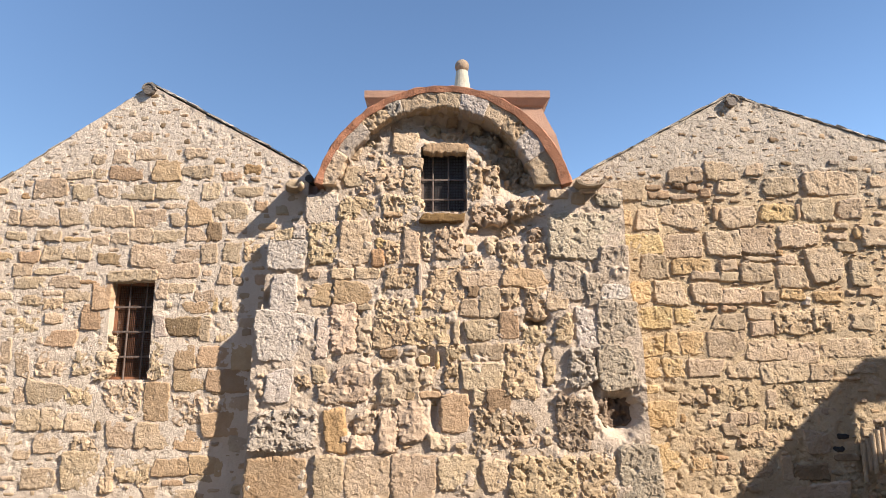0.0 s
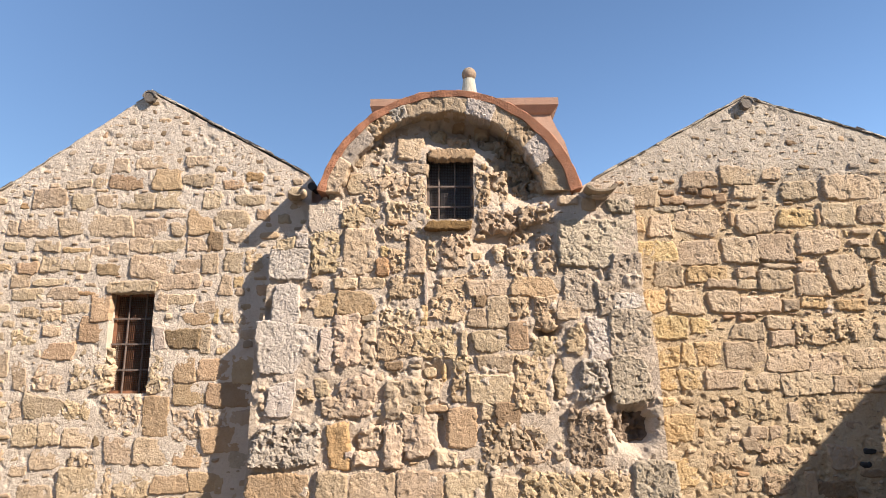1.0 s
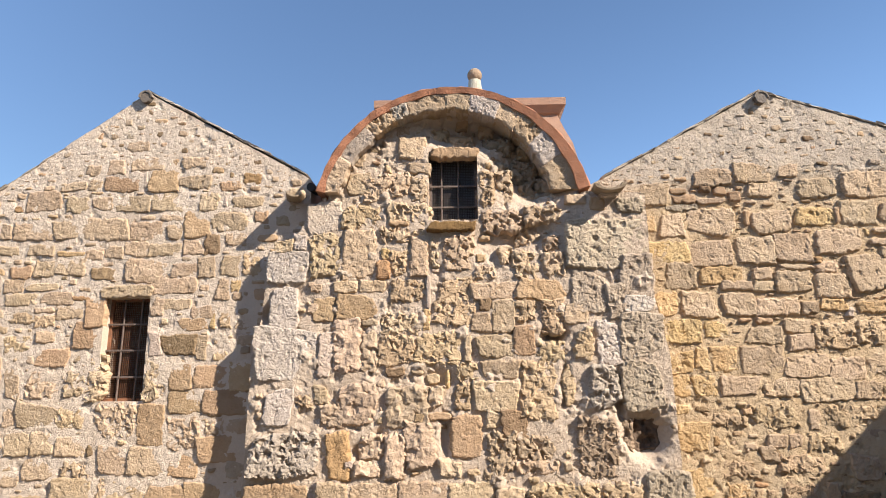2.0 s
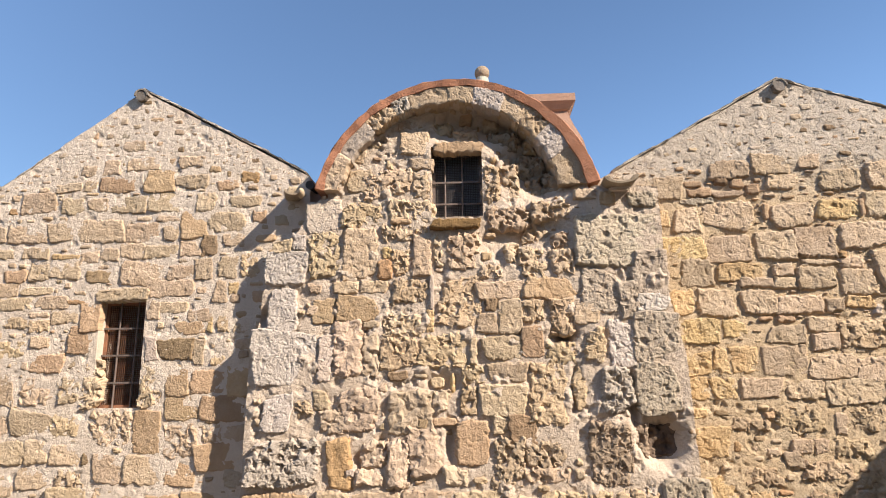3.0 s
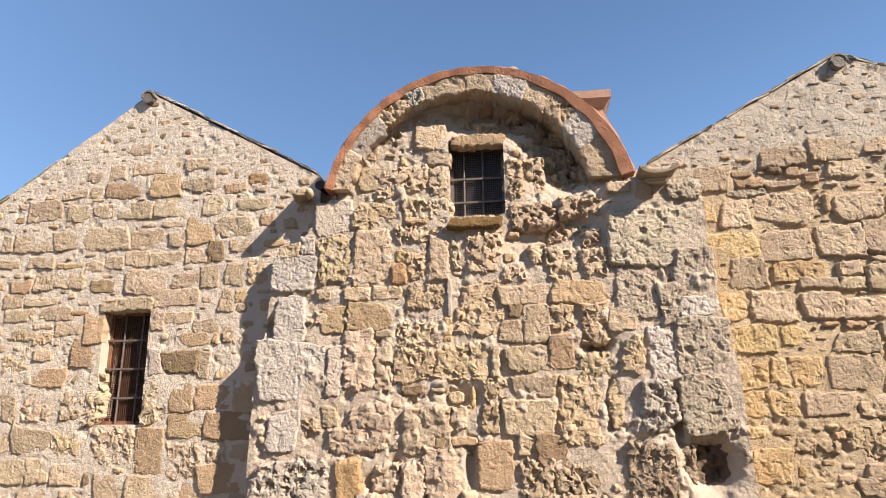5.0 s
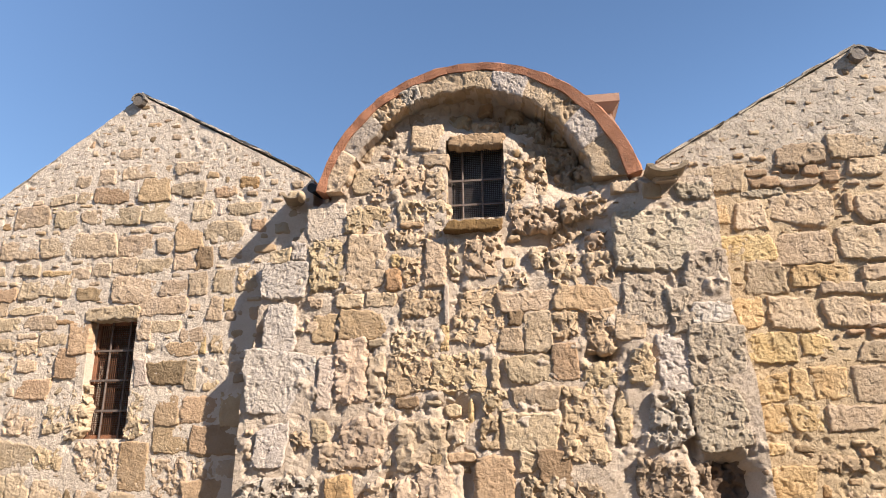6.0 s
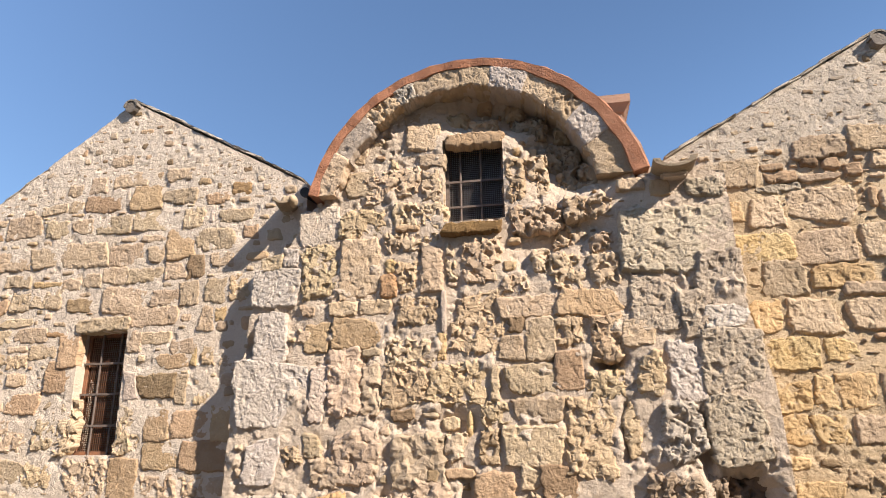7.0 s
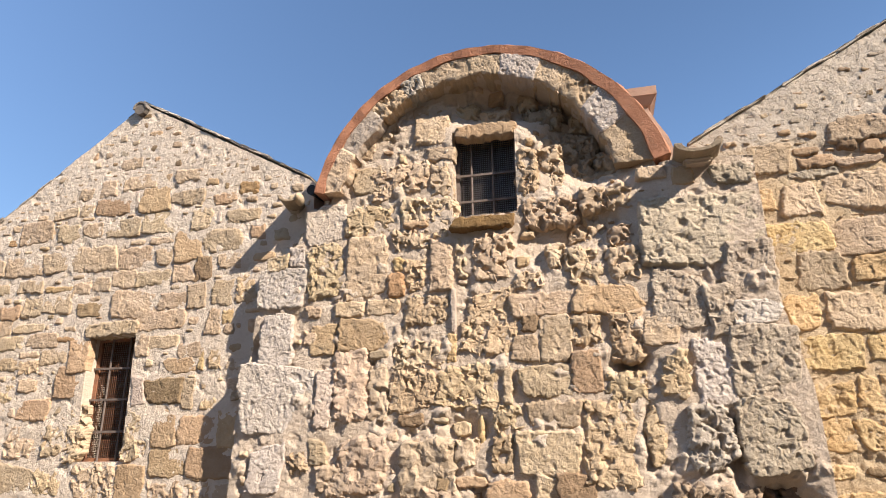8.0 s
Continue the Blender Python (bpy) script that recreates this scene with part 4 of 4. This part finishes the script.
def curved_tile(length, radius, thick, spread=math.pi, taper=0.85, segs=10):
    """A half-round clay tile lying along y, hollow side down."""
    bm = bmesh.new()
    ends = []
    for y, s in ((0, 1.0), (length, taper)):
        for rr in (radius * s, (radius - thick) * s):
            ends.append([bm.verts.new((rr * math.cos(math.pi / 2 + spread * (k / segs - 0.5)), y, rr * math.sin(math.pi / 2 + spread * (k / segs - 0.5)))) for k in range(segs + 1)])
    a, b, c, d = ends
    for k in range(segs):
        bm.faces.new((a[k], a[k + 1], c[k + 1], c[k]))
        bm.faces.new((b[k], d[k], d[k + 1], b[k + 1]))
        bm.faces.new((a[k], b[k], b[k + 1], a[k + 1]))
        bm.faces.new((c[k], c[k + 1], d[k + 1], d[k]))
    for k in (0, segs):
        bm.faces.new((a[k], c[k], d[k], b[k]))
    return bm


def tile_mesh(*size):
    bm = curved_tile(*size)
    me = bpy.data.meshes.new("tile")
    bm.to_mesh(me)
    bm.free()
    me.materials.append(RIDGE)
    return me


slopes = ((-7.65, 2.66, -3.86, 5.31, 7.86, "roof", 1, 20), (-1.80, 4.195, -3.86, 5.335, 7.80, "roof", 2, 13),
          (1.80, 4.075, 3.77, 5.165, 7.78, "roof", 3, 12), (7.65, 3.865, 3.77, 5.165, 7.78, "roof", 4, 20))
for x0, z0, x1, z1, y, name, seed, count in slopes:
    if x0 > x1:
        roof_edge(name, x1, z1, x0, z0, y, "thin worn grey-brown tiles along the gable", seed, count, -0.008)
    else:
        roof_edge(name, x0, z0, x1, z1, y, "thin worn grey-brown tiles along the gable", seed, count)
for x, z, y in ((-3.87, 5.235, 7.74), (3.77, 5.055, 7.70)):
    ridge = tagged(new("ridge_tile"), "half-round clay ridge tile bedded in mortar", "roof tile", "ridge tiles")
    part("tile", shade(tile_mesh(0.55, 0.088, 0.02)), None, ridge)
    part("bedding", rod(bmesh.new(), (0, 0.01, 0), (0, 0.5, 0), 0.07, 16), RIDGE, ridge, "dark mortar under the tile")
    ridge.location = (x, y, z)

# ---- water spouts ----
def spout(x, y, z, length, radius, material, turn, label, bedded=True, flat=0.62):
    """A channel tile that throws rain water clear of the wall, hollow side up."""
    s = tagged(new("rain_spout"), label, "rain spout", "rain spouts")
    bm = curved_tile(length, radius, radius * 0.34, math.pi * 1.05, 1.0, 12)
    for v in bm.verts:
        v.co.z *= -flat
    bmesh.ops.bevel(bm, geom=bm.edges[:], offset=0.004, segments=1, affect="EDGES")
    part("channel", bm, material, s)
    bm = bmesh.new()
    box(bm, -radius * 0.62, length * (0.25 if bedded else 0.7), -radius * (flat + 0.18), radius * 0.62, length + 0.1, -radius * 0.35, 0.02)
    part("bed", bm, MORTAR_MID, s, "mortar bed under the channel")
    s.matrix_world = pose(x, y, z, 4, 0, turn)
    return s


low = spout(-1.83, 7.46, 3.86, 0.42, 0.10, SPOUT, 14, "pale stone rain spout with a rounded lip between two roofs", False)
bm = bmesh.new()
bmesh.ops.create_uvsphere(bm, u_segments=18, v_segments=12, radius=1, matrix=Matrix.LocRotScale((0.088, 0.10, -0.012), None, (0.042, 0.13, 0.055)))
ob = part("lip", bm, STONE["p"], low, "rounded pale mortar lip")
shade(ob.data, 3)
spout(1.765, 7.22, 3.835, 0.62, 0.18, SPOUT, -4, "old stone rain spout between two roofs", True, 0.46)
pipe = tagged(new("drain_pipe"), "short black drain pipe above the spout", "pipe")
part("pipe", rod(bmesh.new(), (-1.695, 7.68, 3.985), (-1.695, 8.02, 4.03), 0.045, 20), PIPE, pipe)
ob = part("collar", rod(bmesh.new(), (-1.695, 7.67, 3.984), (-1.695, 7.71, 3.989), 0.051, 20), PIPE, pipe)

# ---- drum and finial behind ----
drum = tagged(new("dome_drum"), "square rose-rendered drum with a flat cornice behind the arch", "drum")
bm = bmesh.new()
profile = ((2.14, 3.1), (2.12, 5.2), (2.07, 5.8), (1.98, 6.25), (1.85, 6.6), (1.77, 6.85), (1.75, 6.93), (1.80, 6.96), (1.84, 7.02), (1.88, 7.07), (1.90, 7.09), (1.90, 7.24), (0.2, 7.35))
rows = []
for half, z in profile:
    rows.append([bm.verts.new((0.29 + half * sx, 14.0 + half * sy, z)) for sx, sy in ((-1, -1), (1, -1), (1, 1), (-1, 1))])
for p, q in zip(rows, rows[1:]):
    for k in range(4):
        bm.faces.new((p[k], p[(k + 1) % 4], q[(k + 1) % 4], q[k]))
bm.faces.new(rows[-1])
part("body", bm, ROSE, drum)
finial = tagged(new("finial"), "weathered stone finial with a ball on a tapering shaft", "finial")
bm = bmesh.new()
bmesh.ops.create_cone(bm, cap_ends=True, segments=20, radius1=0.30, radius2=0.135, depth=1.30, matrix=Matrix.Translation((0.44, 13.6, 7.75)))
part("shaft", bm, FINIAL, finial)
bm = bmesh.new()
bmesh.ops.create_uvsphere(bm, u_segments=22, v_segments=14, radius=0.165, matrix=Matrix.Translation((0.44, 13.6, 8.53)))
ob = part("ball", bm, STONE["c"], finial, "darkened stone ball")
shade(ob.data, 3)
bm = bmesh.new()
bmesh.ops.create_uvsphere(bm, u_segments=24, v_segments=14, radius=1.5, matrix=Matrix.LocRotScale((0.40, 13.9, 6.9), None, (1, 1, 0.45)))
dome = tagged(new("dome", bpy.data.meshes.new("dome")), "low rose-rendered dome under the finial", "dome")
bm.to_mesh(dome.data)
bm.free()
dome.data.materials.append(ROSE)
shade(dome.data, 3)

# ---- rest of the church, closing the place ----
bm = bmesh.new()
box(bm, -7.6, 8.45, -0.1, -7.2, 16.2, 2.5)
box(bm, 7.2, 8.38, -0.1, 7.6, 16.2, 3.7)
box(bm, -7.2, 15.8, -0.1, 7.2, 16.2, 2.6)
box(bm, -1.78, 8.6, -0.1, -1.55, 15.8, 4.0)
box(bm, 1.55, 8.6, -0.1, 1.78, 15.8, 4.0)
for points in (((-7.2, 2.6), (-1.78, 2.6), (-1.78, 4.1), (-3.86, 5.2), (-7.2, 2.9)), ((1.78, 2.6), (7.2, 2.6), (7.2, 3.9), (3.77, 5.05), (1.78, 4.0))):
    near, away = ([bm.verts.new((x, y, z)) for x, z in points] for y in (15.8, 16.15))
    bm.faces.new(near)
    bm.faces.new(away[::-1])
    for k in range(5):
        bm.faces.new((near[k], near[k - 1], away[k - 1], away[k]))
rear = tagged(new("wall_rear", bpy.data.meshes.new("wall_rear")), "plain plastered side and rear walls", kind="structure")
bm.to_mesh(rear.data)
bm.free()
rear.data.materials.append(PLASTER_DARK)
bm = bmesh.new()
box(bm, -7.2, 11.9, 3.0, 7.2, 15.8, 3.2)
box(bm, -1.5, 8.4, 4.55, 1.5, 12.0, 4.6)
top = tagged(new("ceiling", bpy.data.meshes.new("ceiling")), "plain plaster ceiling inside", kind="structure")
bm.to_mesh(top.data)
bm.free()
top.data.materials.append(PLASTER_DARK)

# ---- the house across the lane that shades the eastern wall ----
house = tagged(new("neighbour_house"), "plain plastered house across the lane, out of view, with a slot that lets sun through", "house")
LANE = 1.6
ACROSS, UP = TO_SUN.x / -TO_SUN.y * LANE, TO_SUN.z / -TO_SUN.y * LANE
HOUSE_PLASTER = plaster_material("house_plaster", (0.6, 0.52, 0.4), (0.54, 0.46, 0.35), (0.42, 0.35, 0.27))


def house_slab(name, outline, y0, y1):
    bm = bmesh.new()
    near, away = ([bm.verts.new((x, y, z)) for x, z in outline] for y in (y0, y1))
    bm.faces.new(near)
    bm.faces.new(away[::-1])
    for k in range(len(outline)):
        bm.faces.new((near[k], near[k - 1], away[k - 1], away[k]))
    return part(name, bm, HOUSE_PLASTER, house)


hx, hz, hy = 3.48 + ACROSS, 0.21 + UP, 7.76 - LANE
# unseen outline cut to fit the cast shadow; slot added to light the shards
house_slab("gable_wall", ((hx - 1.4, -0.1), (hx + 5.5, -0.1), (hx + 5.5, hz + 0.36), (hx + 1.45, hz + 0.36), (hx + 1.53, hz + 1.22), (hx + 5.5, hz + 1.22),
                          (hx + 5.5, hz + 1.60), (hx + 1.68, hz + 1.58), (hx - 1.4, hz - 1.33)), hy, hy - 0.12)
house_slab("body", ((hx - 0.9, -0.1), (hx + 5.5, -0.1), (hx + 5.5, hz + 0.3), (hx + 1.4, hz + 0.3), (hx - 0.9, hz - 1.4)), hy - 0.123, hy - 4.6)

# ---- unseen block behind the camera, added to cut the sky's fill light ----
row = tagged(new("sky_blocker"), "plain unseen block behind the camera, added to cut sky light", "house")
part("blocker_wall", box(bmesh.new(), -24, -5.4, -0.1, 24, -4.6, 7.6), HOUSE_PLASTER, row)
part("roof", box(bmesh.new(), -24.2, -5.6, 7.6, 24.2, -4.3, 7.75), CLAY, row)

# ---- broken tiles built into the eastern wall ----
for k in range(8):
    shard = tagged(new("tile_shard"), "upright broken clay tile set in the wall", "tile", "tile shards in the wall")
    r = random.Random(k)
    bm = curved_tile(r.uniform(0.34, 0.46), 0.032, 0.012, 2.6, 0.92, 8)
    part("tile", bm, STONE["p"], shard)
    shard.matrix_world = pose(4.93 + 0.062 * k, 7.725, 0.76 + 0.05 * k + r.uniform(-0.02, 0.02), 90, 0, 0) @ pose(0, 0, 0, 0, r.uniform(-4, 4), 180)

# ---- masonry ----
west.lay(WEST_COURSES, 0.008)
# the x stone darkens the deep hollow with painted shade
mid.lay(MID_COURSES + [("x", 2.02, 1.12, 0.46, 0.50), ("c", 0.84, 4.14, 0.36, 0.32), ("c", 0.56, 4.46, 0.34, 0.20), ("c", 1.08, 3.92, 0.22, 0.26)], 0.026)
east.lay(EAST_COURSES, 0.016)
west.fill(((900, (0.16, 0.30), (0.10, 0.16), 0.0, 4.0), (3500, (0.08, 0.18), (0.05, 0.11), 0.0, 5.4), (1800, (0.04, 0.10), (0.025, 0.06), 0.0, 4.0), (5000, (0.04, 0.13), (0.025, 0.07), 3.9, 5.4)),
          "pppptr", 0.010, 21, 150, high_kinds="pptthb")
mid.fill(((1500, (0.16, 0.32), (0.12, 0.22), 0.0, 5.0), (1600, (0.08, 0.16), (0.06, 0.12), 0.0, 5.0), (350, (0.04, 0.08), (0.03, 0.06), 0.0, 5.0)),
         "rrept", 0.024, 22, 150, 0.010)
east.fill(((900, (0.18, 0.34), (0.12, 0.20), 0.0, 4.0), (3000, (0.08, 0.18), (0.05, 0.10), 0.0, 5.2), (7000, (0.05, 0.16), (0.025, 0.055), 2.1, 4.2), (6000, (0.03, 0.09), (0.025, 0.055), 0.0, 5.2)),
          "ppprt", 0.014, 23, 150, high_kinds="pthhb")
